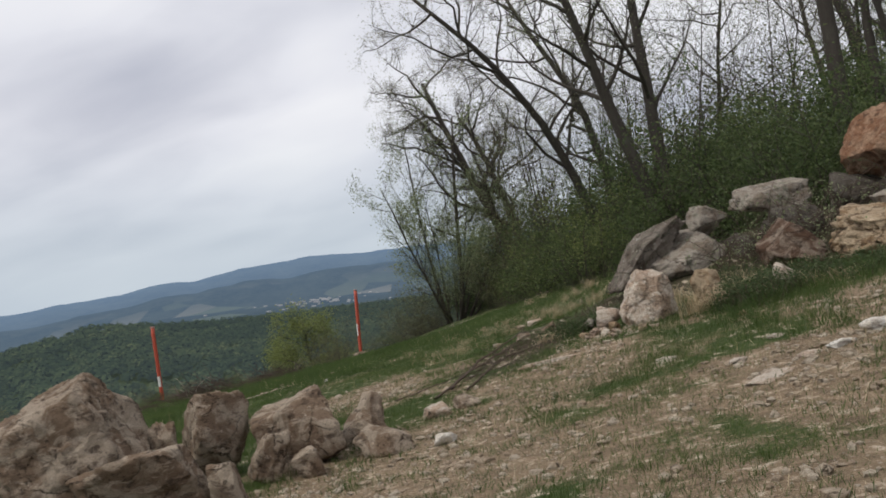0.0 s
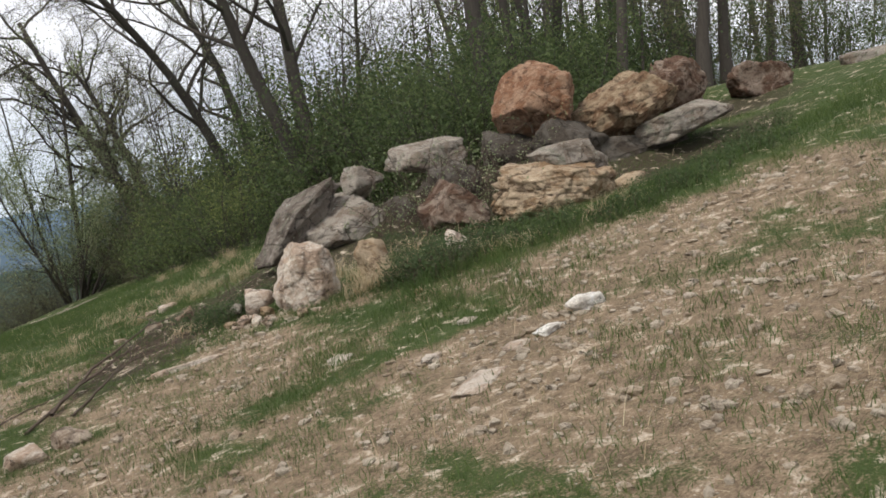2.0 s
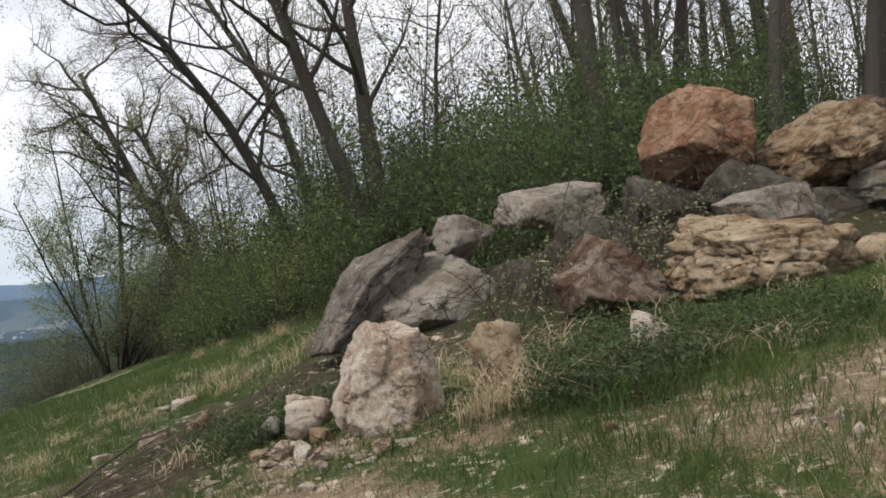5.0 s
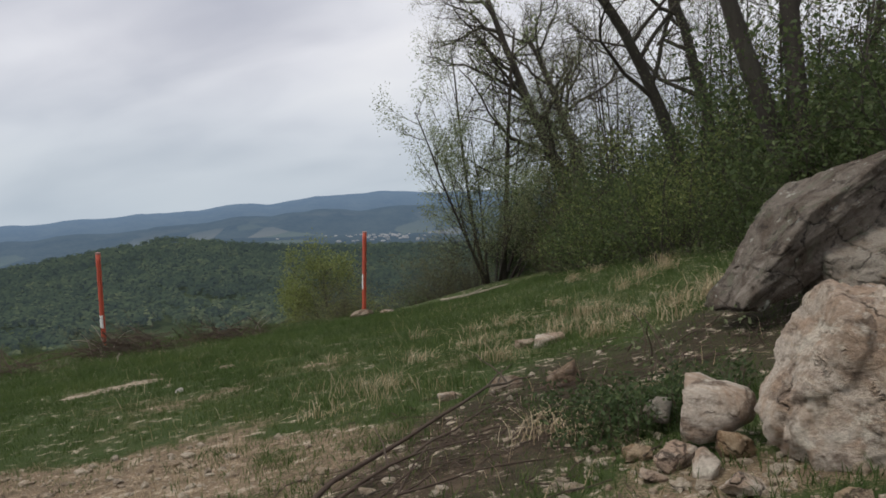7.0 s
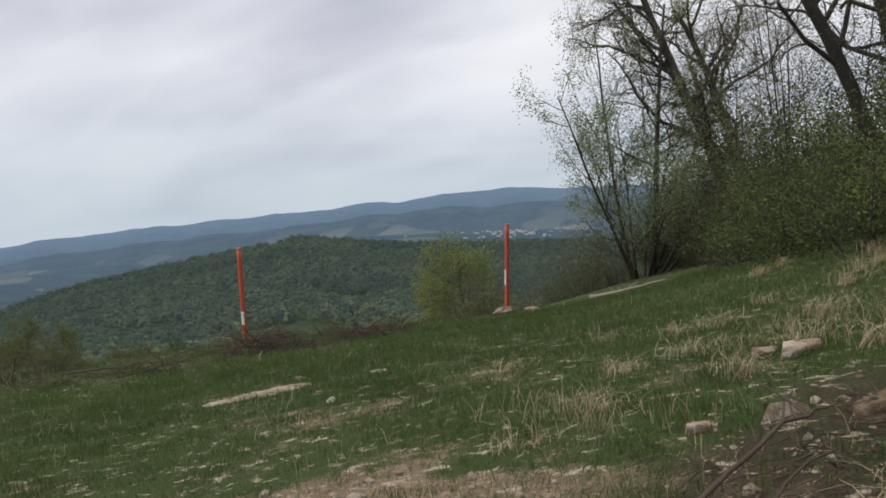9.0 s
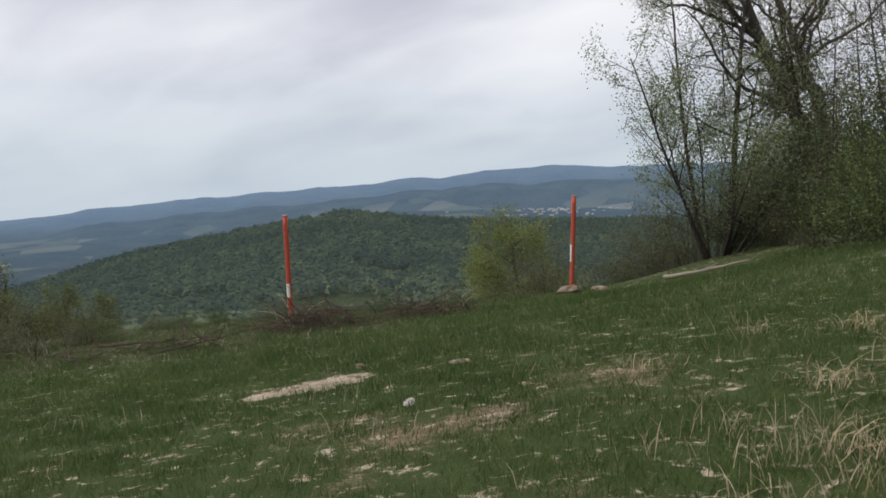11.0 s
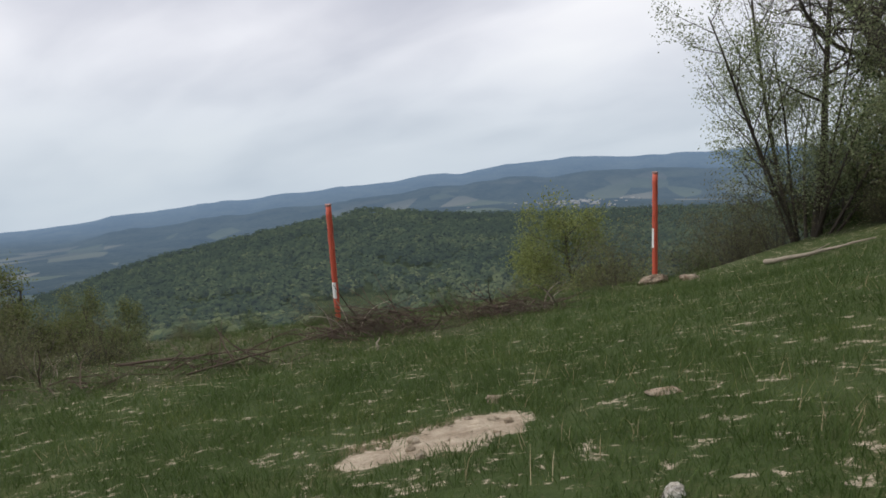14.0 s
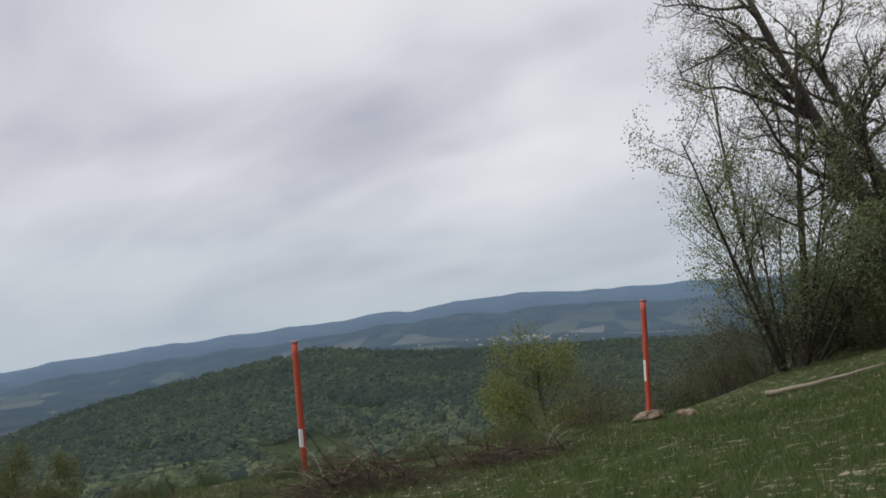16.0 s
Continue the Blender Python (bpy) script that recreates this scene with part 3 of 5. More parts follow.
def noise3(p, seed):
    """Smooth value noise in space, -1 to 1."""
    i = np.floor(p)
    f = p - i
    f = f * f * (3 - 2 * f)
    s = 0.0
    for a in (0, 1):
        for b in (0, 1):
            for c in (0, 1):
                w = (f[:, 0] if a else 1 - f[:, 0]) * (f[:, 1] if b else 1 - f[:, 1]) * (f[:, 2] if c else 1 - f[:, 2])
                s = s + w * hash3(i[:, 0] + a, i[:, 1] + b, i[:, 2] + c, seed)
    return s * 2 - 1


def chips3(p, seed):
    """Space in cells: the height of a tilted plane in each, and the closeness to a joint between two."""
    i = np.floor(p)
    best, second, tilt = np.full(len(p), 9.0), np.full(len(p), 9.0), np.zeros(len(p))
    for a in (-1, 0, 1):
        for b in (-1, 0, 1):
            for c in (-1, 0, 1):
                g = i + np.array([a, b, c])
                q = [hash3(g[:, 0], g[:, 1], g[:, 2], seed + k) for k in range(6)]
                d = p - g - np.stack(q[:3], -1)
                dist = np.linalg.norm(d, axis=1)
                t = ((np.stack(q[3:], -1) - 0.5) * d).sum(1) + (q[3] - 0.5) * 0.35
                nearer = dist < best
                second = np.where(nearer, best, np.minimum(second, dist))
                tilt = np.where(nearer, t, tilt)
                best = np.where(nearer, dist, best)
    return tilt, np.clip(1 - (second - best) / 0.09, 0, 1)


@functools.lru_cache(maxsize=None)
def ball(level):
    bm = bmesh.new()
    bmesh.ops.create_icosphere(bm, subdivisions=level, radius=1.0)
    v = np.array([vt.co[:] for vt in bm.verts])
    f = [[vt.index for vt in fc.verts] for fc in bm.faces]
    bm.free()
    return v / np.linalg.norm(v, axis=1)[:, None], f


def rock_mesh(name, seed, size, mat, cuts=6, rough=0.08, level=5, blocky=0.0, faces=(), beds=0.0):
    """A broken block of stone: a body bounded by planes with crisp worn edges, then chipped, bedded and roughened."""
    rnd = random.Random(seed)
    n, tris = ball(level)
    planes = []
    tilt = 0.34 - 0.24 * blocky
    for nx, ny, nz, h in faces:
        planes.append((Vector((nx, ny, nz)).normalized(), h))
    for d in () if faces else ((1, 0, 0), (-1, 0, 0), (0, 1, 0), (0, -1, 0), (0, 0, 1), (0, 0, -1)):
        planes.append(((Vector(d) + Vector((rnd.gauss(0, tilt), rnd.gauss(0, tilt), rnd.gauss(0, tilt)))).normalized(), rnd.uniform(0.56, 0.86)))
    for _ in range(cuts):
        d = Vector((rnd.gauss(0, 1), rnd.gauss(0, 1), rnd.gauss(0, 0.9))).normalized()
        planes.append((d, rnd.uniform(0.86, 1.08) if faces else rnd.uniform(0.70, 0.98)))
    p = n
    for passes in range(2):
        acc = np.full(len(n), 1.3 ** -70.0)
        for d, h in planes:
            c = np.maximum(p @ np.array(d) / np.linalg.norm(p, axis=1), 1e-3)
            acc = acc + (h / c) ** -70.0
        p = n * (acc ** (-1 / 70.0))[:, None]
        # the planes themselves are wavy: bend the direction before the second cut
        wave = np.stack([noise3(p * 1.9 + seed, k) for k in range(3)], -1)
        p = p + 0.9 * rough * wave
    o = seed * 3.7
    k = 1 + rough * (0.55 * noise3(p * 3.1 + o, 5) + 0.32 * noise3(p * 7.0 + o, 6) + 0.20 * noise3(p * 15.0 + o, 7) + 0.10 * noise3(p * 31.0 + o, 8))
    t1, j1 = chips3(p * 1.6 + o, seed)
    t2, j2 = chips3(p * 4.2 - o, seed + 3)
    t3, j3 = chips3(p * 9.5 - o, seed + 5)
    k = k + rough * (1.5 * t1 + 0.75 * t2 + 0.34 * t3 - 0.35 * j1 - 0.14 * j2)
    if beds:
        lie = p[:, 2] * 4.6 + 0.8 * p[:, 0] * 0.6 + 0.9 * noise3(p * 1.4 + o, 9)
        saw = lie - np.floor(lie)
        k = k + beds * (hash3(np.floor(lie), 0, 0, seed) - 0.5 - 0.9 * np.clip(1 - saw / 0.14, 0, 1)) * (1 - np.abs(n[:, 2])) 
    p = p * k[:, None]
    lo, hi = p.min(0), p.max(0)
    p = ((p - lo) / (hi - lo) - 0.5) * np.array(size)
    me = bpy.data.meshes.new(name)
    me.from_pydata(p.tolist(), [], tris)
    me.materials.append(mat)
    me.polygons.foreach_set("use_smooth", [True] * len(me.polygons))
    me.update()
    return me


F_WHITE = ((-0.85, -0.1, 0.42, 0.78), (1, -0.1, 0.05, 0.92), (0.5, -0.1, 0.85, 0.90), (-0.1, -0.35, 1, 0.86), (-0.5, -0.9, 0.15, 0.82), (0.55, -0.85, 0.1, 0.84), (0, 1, 0.1, 0.95), (0, 0, -1, 0.9))
F_SLAB = ((-0.1, -0.4, 1, 0.62), (0.2, -1, 0.3, 0.86), (-1, -0.1, 0.25, 0.95), (1, -0.1, 0.3, 0.92), (-0.55, -0.7, 0.5, 0.86), (0, 1, 0, 0.9), (0, 0, -1, 0.8))
F_THREE = ((-0.75, -0.1, 0.65, 0.66), (0.6, -0.1, 0.75, 0.70), (0, -1, 0.25, 0.70), (-0.2, -0.4, -1, 0.78), (1, 0, 0, 0.95), (0, 1, 0, 0.9), (-1, 0, -0.2, 0.95))
F_RED = ((-0.85, -0.15, 0.55, 0.72), (-0.1, -0.45, 1, 0.86), (0.75, -0.2, 0.7, 0.92), (1, 0, -0.15, 0.90), (-0.35, -0.95, 0.12, 0.66), (0.65, -0.75, -0.12, 0.68), (-0.6, -0.25, -0.8, 0.66), (0.35, -0.4, -0.9, 0.85), (0, 1, 0, 0.9))
F_LEDGE = ((0, -0.15, 1, 0.60), (-1, -0.2, 0.1, 0.90), (1, 0, 0.3, 0.85), (-0.35, -0.9, 0.35, 0.74), (0.45, -0.9, -0.3, 0.72), (0, -0.6, -0.9, 0.62), (-0.6, -0.3, 0.8, 0.80), (0, 1, 0, 0.9))
F_HOLLOW = ((-0.3, -0.3, 1, 0.80), (-0.9, -0.3, 0.15, 0.80), (0.9, -0.2, 0.5, 0.84), (0.15, -1, 0.4, 0.74), (0.25, -0.8, -0.7, 0.68), (-0.65, -0.55, -0.6, 0.74), (0, 1, 0, 0.9))
F_TABLE = ((-0.22, -0.2, 1, 0.62), (0.9, -0.1, 0.35, 0.85), (0.3, -0.9, 0.25, 0.75), (-0.6, -0.8, 0.1, 0.85), (-1, 0, 0.1, 0.95), (0, 1, 0, 0.9), (0, 0, -1, 0.9))


def boulder(name, seed, centre, size, mat, label, turn=(0, 0, 0), group="", **kw):
    ob = new(name, rock_mesh(name, seed, size, mat, **kw))
    ob.matrix_basis = pose(*centre, *turn)
    return tagged(ob, label, "boulder" if max(size) > 0.45 else "stone", group)


HEAP, LOW = "boulders of the heap", "stones of the low row"
boulder("boulder", 3, (2.923, 12.069, 0.603), (0.818, 0.763, 0.837), ROCK_WHITE, "pale pinkish limestone boulder standing in grass", (0, 0, 4), HEAP, cuts=3, rough=0.09, level=6, faces=F_WHITE)
boulder("stone_block", 5, (2.38, 12.421, 0.33), (0.37, 0.33, 0.31), ROCK_WHITE, "small squared pale block beside the large boulder", (3, 6, -12), HEAP, blocky=0.7, level=3, rough=0.07)
boulder("stone", 6, (2.15, 12.8, 0.24), (0.16, 0.16, 0.16), ROCK_GREY, "small grey stone at the foot of the heap", (0, 0, 20), HEAP, level=3)
boulder("boulder", 8, (3.644, 15.069, 1.129), (1.9, 0.817, 0.5), ROCK_SLAB, "long dark weathered slab leaning up the bank", (8, -38, 6), HEAP, cuts=4, rough=0.06, level=6, blocky=0.6, beds=0.05)
boulder("boulder", 11, (4.286, 14.833, 1.043), (1.528, 1.125, 0.601), ROCK_GREY, "broad grey slab leaning on the heap", (12, -22, 4), HEAP, cuts=3, rough=0.06, level=6, faces=F_SLAB)
boulder("boulder", 12, (4.839, 15.184, 1.619), (0.623, 0.612, 0.537), ROCK_GREY, "angular grey stone capping the slab", (0, 8, 15), HEAP, cuts=4, rough=0.06)
boulder("boulder", 14, (6.178, 15.25, 1.901), (1.475, 0.894, 0.484), ROCK_GREY, "mossy grey slab under the briers", (28, -7, 6), HEAP, cuts=4, rough=0.07, blocky=0.5)
boulder("boulder", 15, (5.302, 14.759, 0.856), (1.003, 1.003, 0.953), ROCK_SHADE, "stone inside the heap, coloured dark for shade", (0, 10, 30), HEAP)
boulder("boulder", 17, (5.511, 13.125, 1.067), (0.882, 0.911, 0.935), ROCK_BROWN, "dull brown three-sided boulder", (0, 0, -6), HEAP, cuts=3, rough=0.06, level=6, faces=F_THREE)
boulder("boulder", 19, (7.108, 12.624, 1.041), (2.096, 1.336, 1.062), ROCK_TAN, "yellowish layered sandstone boulder", (4, 3, 0), HEAP, cuts=4, rough=0.10, level=6, beds=0.16, faces=F_LEDGE)
boulder("boulder", 21, (7.397, 13.062, 1.663), (0.922, 0.76, 0.382), ROCK_GREY, "flat grey slab bridging two boulders", (0, -3, 4), HEAP, cuts=3, blocky=0.7, rough=0.06)
boulder("boulder", 23, (8.373, 15.019, 2.63), (1.531, 1.414, 1.614), ROCK_RED, "large rusty red boulder perched on the heap", (0, 0, 6), HEAP, cuts=3, rough=0.075, level=6, faces=F_RED)
boulder("boulder", 26, (9.739, 14.26, 2.285), (2.038, 1.382, 1.232), ROCK_HOLLOW, "large tan boulder with brown hollows", (0, -22, -8), HEAP, cuts=4, rough=0.10, level=6, faces=F_HOLLOW)
boulder("boulder", 28, (10.305, 13.575, 1.984), (1.57, 1.164, 0.517), ROCK_GREY, "long grey slab overhanging a dark gap", (0, -12, 0), HEAP, cuts=5, blocky=0.8, rough=0.05)
boulder("boulder", 30, (12.907, 16.714, 2.85), (1.806, 1.044, 1.25), ROCK_BROWN, "brown boulder behind the heap", (0, 0, 10), HEAP)
boulder("boulder", 32, (14.809, 16.145, 2.623), (1.412, 1.083, 1.162), ROCK_BROWN, "low reddish brown boulder at the wood's edge", (0, -6, 0), HEAP)
boulder("boulder", 33, (12.772, 14.22, 1.845), (0.731, 0.507, 0.421), ROCK_GREY, "small grey boulder in the grass", (0, -8, 0), HEAP)
boulder("boulder", 35, (17.4, 15.1, 2.70), (1.9, 1.2, 0.9), ROCK_GREY, "grey boulder at the wood's edge", (0, -8, 0), HEAP)
boulder("stone", 37, (4.545, 11.015, 0.8), (0.32, 0.24, 0.3), ROCK_WHITE, "pale stone lying in the weeds", (0, 0, 0), HEAP, level=3)
# added filler; its dark colour paints the shaded inside of the heap
boulder("boulder", 39, (6.211, 14.4, 1.2), (1.1, 1, 1.1), ROCK_SHADE, "stone filling the middle of the heap, coloured dark for shade", (0, 10, 0), HEAP)
boulder("boulder", 40, (8.151, 13.155, 1.46), (0.303, 0.303, 0.422), ROCK_GREY, "upright grey wedge under the flat slab", (0, 8, 0), HEAP, level=3)
boulder("boulder", 42, (3.716, 11.783, 0.66), (0.417, 0.37, 0.59), ROCK_TAN, "rounded tan stone half hidden by dry grass", (0, 0, 0), HEAP, cuts=5)
# three added fillers, coloured dark to paint the shaded gaps under the boulders
boulder("boulder", 43, (8.512, 14.287, 1.762), (1.298, 1.062, 1.062), ROCK_SHADE, "stone under the perched boulders, coloured dark for shade", (0, 0, 0), HEAP)
boulder("boulder", 44, (9.692, 14.169, 1.526), (1.888, 1.062, 0.826), ROCK_SHADE, "stone under the tan boulder, coloured dark for shade", (0, -8, 0), HEAP)
boulder("boulder", 45, (7.804, 15.231, 1.662), (1.534, 1.180, 1.180), ROCK_SHADE, "stone carrying the red boulder, coloured dark for shade", (0, 0, 0), HEAP)
boulder("stone", 46, (8.141, 12.137, 0.938), (0.23, 0.216, 0.201), ROCK_WHITE, "small pale stone beside the sandstone boulder", (0, 0, 0), HEAP, level=3)
boulder("stone", 47, (8.217, 12.399, 1.113), (0.519, 0.354, 0.260), ROCK_TAN, "small tan stone beside the sandstone boulder", (0, -10, 0), HEAP, level=3)

boulder("boulder", 51, (-3.881, 7.749, -0.01), (1.688, 1.35, 1.5), ROCK_LEFT, "big dusty tan boulder with a flat sloping top", (0, -14, 8), LOW, cuts=3, rough=0.08, level=6, faces=F_TABLE)
boulder("boulder", 53, (-2.683, 8.850, -0.057), (0.713, 0.648, 0.949), ROCK_LEFT, "dusty tan boulder in the low row", (0, 8, 0), LOW)
boulder("boulder", 55, (-1.739, 8.750, -0.147), (0.983, 0.791, 0.909), ROCK_LEFT, "squarish tan boulder in the low row", (0, -4, 6), LOW, blocky=0.6, rough=0.07)
boulder("boulder", 57, (-1.123, 9.200, -0.254), (0.544, 0.554, 0.828), ROCK_LEFT, "brown-tan boulder behind the squarish one", (0, 10, 0), LOW)
boulder("boulder", 59, (-0.806, 8.420, -0.289), (0.586, 0.461, 0.488), ROCK_LEFT, "flat tan stone tilted in the grass", (0, -18, 0), LOW)
boulder("boulder", 61, (-2.928, 7.300, -0.189), (1.200, 0.671, 0.666), ROCK_LEFT, "broad rough boulder in front of the row", (0, -4, 0), LOW, rough=0.09)
boulder("boulder", 63, (-2.105, 7.300, -0.289), (0.376, 0.404, 0.549), ROCK_LEFT, "small tan boulder in front of the row", (0, 0, 0), LOW)
boulder("stone", 65, (-1.520, 8.000, -0.302), (0.348, 0.291, 0.340), ROCK_LEFT, "small rounded stone by the row", (0, 0, 0), LOW)
boulder("stone", 66, (-3.065, 8.349, -0.14), (0.367, 0.3, 0.72), ROCK_LEFT, "small stone wedged in the row", (0, 0, 0), LOW)
boulder("boulder", 67, (-1.926, 8.150, -0.217), (0.374, 0.351, 0.576), ROCK_LEFT, "leaning stone below the squarish boulder", (0, 24, 0), LOW)


def lying_stone(name, seed, x, y, size, mat, label, turn=0.0, sunk=0.3):
    return boulder(name, seed, (x, y, gz(x, y) + size[2] * (0.5 - sunk)), size, mat, label, (0, -8, turn), level=4, cuts=6)


lying_stone("stone", 71, -0.18, 8.22, (0.24, 0.2, 0.17), ROCK_CHALK, "small white stone on straw")
lying_stone("stone", 72, -0.27, 9.85, (0.38, 0.3, 0.22), ROCK_WHITE, "pale stone at the end of the row")
lying_stone("stone", 73, 0.09, 9.95, (0.36, 0.3, 0.22), ROCK_LEFT, "tan stone at the end of the row")
lying_stone("stone", 74, 3.9, 7.55, (0.38, 0.30, 0.20), ROCK_CHALK, "bleached white stone on the gravel", 15, 0.42)
lying_stone("stone", 75, 2.72, 7.02, (0.60, 0.26, 0.13), ROCK_WHITE, "flat pale stone sunk in the straw", 20, 0.66)
lying_stone("stone", 76, 3.2, 7.4, (0.24, 0.16, 0.09), ROCK_WHITE, "flat pale stone sunk in the straw", 12, 0.55)
lying_stone("stone", 77, 1.72, 14.6, (0.28, 0.22, 0.24), ROCK_LEFT, "tan stone on the dark bank", 0, 0.2)
lying_stone("stone", 78, 0.82, 14.9, (0.22, 0.15, 0.10), ROCK_WHITE, "white stone on the dark earth")
lying_stone("stone", 79, 1.28, 14.9, (0.32, 0.24, 0.16), ROCK_LEFT, "pale stone on the dark bank")
lying_stone("stone", 80, 3.35, 8.5, (0.22, 0.14, 0.10), ROCK_WHITE, "small pale stone on the gravel", 30, 0.6)
for k, (x, y, s) in enumerate([(1.98, 12.42, 0.17), (2.12, 12.20, 0.20), (2.24, 12.05, 0.16), (2.42, 12.22, 0.20), (2.0, 12.05, 0.12), (2.35, 11.72, 0.17), (2.62, 11.35, 0.19), (2.25, 11.45, 0.12), (2.80, 11.35, 0.12)]):
    lying_stone("stone", 90 + k, x, y, (s * (0.9 + 0.25 * (k % 3)), s * 0.8, s * (0.5 + 0.12 * (k % 4))), ROCK_WHITE if k % 3 else ROCK_TAN, "fist-sized pale stone at the foot of the boulder", 40 * k, 0.25)
lying_stone("stone", 81, 1.25, 11.15, (0.85, 0.20, 0.10), ROCK_WHITE, "long flat pale stone sunk in the worn ground", -22, 0.55)
lying_stone("stone", 82, 3.49, 7.4, (0.26, 0.18, 0.11), ROCK_CHALK, "small bleached stone on the gravel", 20, 0.45)
lying_stone("stone", 83, 2.74, 7.95, (0.24, 0.16, 0.10), ROCK_WHITE, "small pale stone on the gravel", 50, 0.45)
lying_stone("stone", 84, 2.3, 8.9, (0.30, 0.14, 0.09), ROCK_WHITE, "flat pale stone on the gravel", 15, 0.5)
lying_stone("stone", 85, 3.6, 10.15, (0.15, 0.11, 0.07), ROCK_TAN, "small tan stone on trampled straw", 10, 0.3)
lying_stone("stone", 86, 1.7, 16.9, (0.42, 0.26, 0.18), ROCK_WHITE, "pale stone at the top of the dark bank", 20, 0.35)
lying_stone("stone", 87, 1.45, 17.1, (0.22, 0.18, 0.12), ROCK_LEFT, "small stone at the top of the dark bank", 60, 0.3)
lying_stone("stone", 88, -3.0, 20.4, (0.30, 0.20, 0.08), ROCK_WHITE, "flat pale stone showing through the grass", 15, 0.5)
lying_stone("stone", 110, -4.30, 38.1, (0.85, 0.5, 0.36), ROCK_LEFT, "low tan stone at the foot of a pole", 0, 0.25)
lying_stone("stone", 111, -3.3, 38.1, (0.6, 0.4, 0.2), ROCK_LEFT, "flat tan stone near a pole", 10, 0.25)
lying_stone("stone", 112, -4.35, 20.75, (0.12, 0.10, 0.10), ROCK_LEFT, "small stone on the sandy patch")
lying_stone("stone", 113, -2.85, 18.15, (0.11, 0.09, 0.07), ROCK_CHALK, "small white stone in the grass")


# ---------------------------------------------------------------- marker poles
def marker_pole(x, y, z0, height, lean, band, tape, label):
    top = new("marker_pole")
    top.matrix_basis = pose(x, y, z0, lean[0], lean[1], 20)
    r = 0.075

    def ring(name, a, b, rad, mat, lab=""):
        t = Tubes()
        n = max(2, int((b - a) / 0.25) + 1)
        t.add([(0.004 * math.sin(3 * k), 0.004 * math.cos(2 * k), a + (b - a) * k / (n - 1)) for k in range(n)], [rad] * n, 20)
        ob = link(name, t.v, t.f, mat, False)
        bm = bmesh.new()
        bm.from_mesh(ob.data)
        bmesh.ops.recalc_face_normals(bm, faces=bm.faces)
        for fc in bm.faces:
            fc.smooth = len(fc.verts) == 4
        bm.to_mesh(ob.data)
        bm.free()
        child(ob, top)
        if lab:
            tagged(ob, lab)

    ring("shaft", -0.35, height, r, ORANGE)
    # the tape covers only part of the way round
    a0, a1 = (radians(q) for q in tape)
    v, f, n = [], [], 10
    for zz in (band[0] * height, band[1] * height):
        for rad in (r - 0.004, r + 0.005):
            v += [(rad * math.cos(a0 + (a1 - a0) * k / n), rad * math.sin(a0 + (a1 - a0) * k / n), zz) for k in range(n + 1)]
    m = n + 1
    for k in range(n):
        f += [(m + k, m + k + 1, 3 * m + k + 1, 3 * m + k), (k, 2 * m + k, 2 * m + k + 1, k + 1), (k, k + 1, m + k + 1, m + k), (2 * m + k, 3 * m + k, 3 * m + k + 1, 2 * m + k + 1)]
    f += [(0, m, 3 * m, 2 * m), (n, 2 * m + n, 3 * m + n, m + n)]
    tagged(child(link("reflective_band", v, f, WHITE), top), "strip of white reflective tape")
    ring("cap", height, height + 0.05, r + 0.008, CAPGREY, "dull red-grey cap")
    return tagged(top, label, "marker pole", "marker poles")


marker_pole(-12.11, 34.2, -3.25, 3.13, (2, -1.5), (0.225, 0.36), (150, 292), "leaning orange marker pole with a white band low down")
marker_pole(-4.28, 38.5, -3.15, 3.45, (0, 1.5), (0.395, 0.555), (150, 232), "upright orange marker pole with a white strip")


# ---------------------------------------------------------------- trees
def grow(tubes, tips, rnd, start, way, length, radius, level, depth, p):
    """One limb with its side limbs. tips collects the places where leaves sit."""
    segs = p.get("segs", (9, 6, 4, 3))[min(level, 3)]
    pts, d = [start], way.normalized()
    for i in range(segs):
        wob = p["wobble"] * (0.3 if level == 0 else 1.0)
        d = (d + Vector((rnd.gauss(0, wob), rnd.gauss(0, wob), rnd.gauss(0, wob) + p["up"] * (0 if level == 0 else 0.06)))).normalized()
        pts.append(pts[-1] + d * length / segs)
    radii = [radius * (1 - (0.82 if level else 0.72) * (i / segs) ** 0.9) for i in range(segs + 1)]
    if level == 0:
        radii[0] *= 1.35
    tubes.add(pts, radii, p.get("sides", (9, 5, 3, 3))[min(level, 3)])
    if level >= depth:
        tips.extend(tuple(q) for q in pts[-2:])
        return
    if level == depth - 1:
        tips.append(tuple(pts[-1]))
    n = p["kids"][level]
    first = p["bare"] if level == 0 else 0.22
    for k in range(n):
        s = first + (1 - first) * (k + rnd.random()) / n
        i = min(int(s * segs), segs - 1)
        q = pts[i].lerp(pts[i + 1], s * segs - i)
        axis = (pts[i + 1] - pts[i]).normalized()
        turn = rnd.uniform(0, 2 * math.pi) if level == 0 else rnd.choice((0.0, math.pi)) + rnd.gauss(0, 0.7)
        side = axis.orthogonal().normalized()
        side = (Matrix.Rotation(turn, 3, axis) @ side)
        ang = radians(rnd.uniform(*p["angle"]))
        nd = axis * math.cos(ang) + side * math.sin(ang)
        nl = length * rnd.uniform(*p["ratio"]) * (1.15 - 0.55 * s if level == 0 else 1.0 - 0.35 * s)
        nr = min(radii[i] * 0.75, max(0.009, radius * (0.36 if level == 0 else 0.42) * (1.1 - 0.5 * s)))
        grow(tubes, tips, rnd, q, nd, nl, nr, level + 1, depth, p)


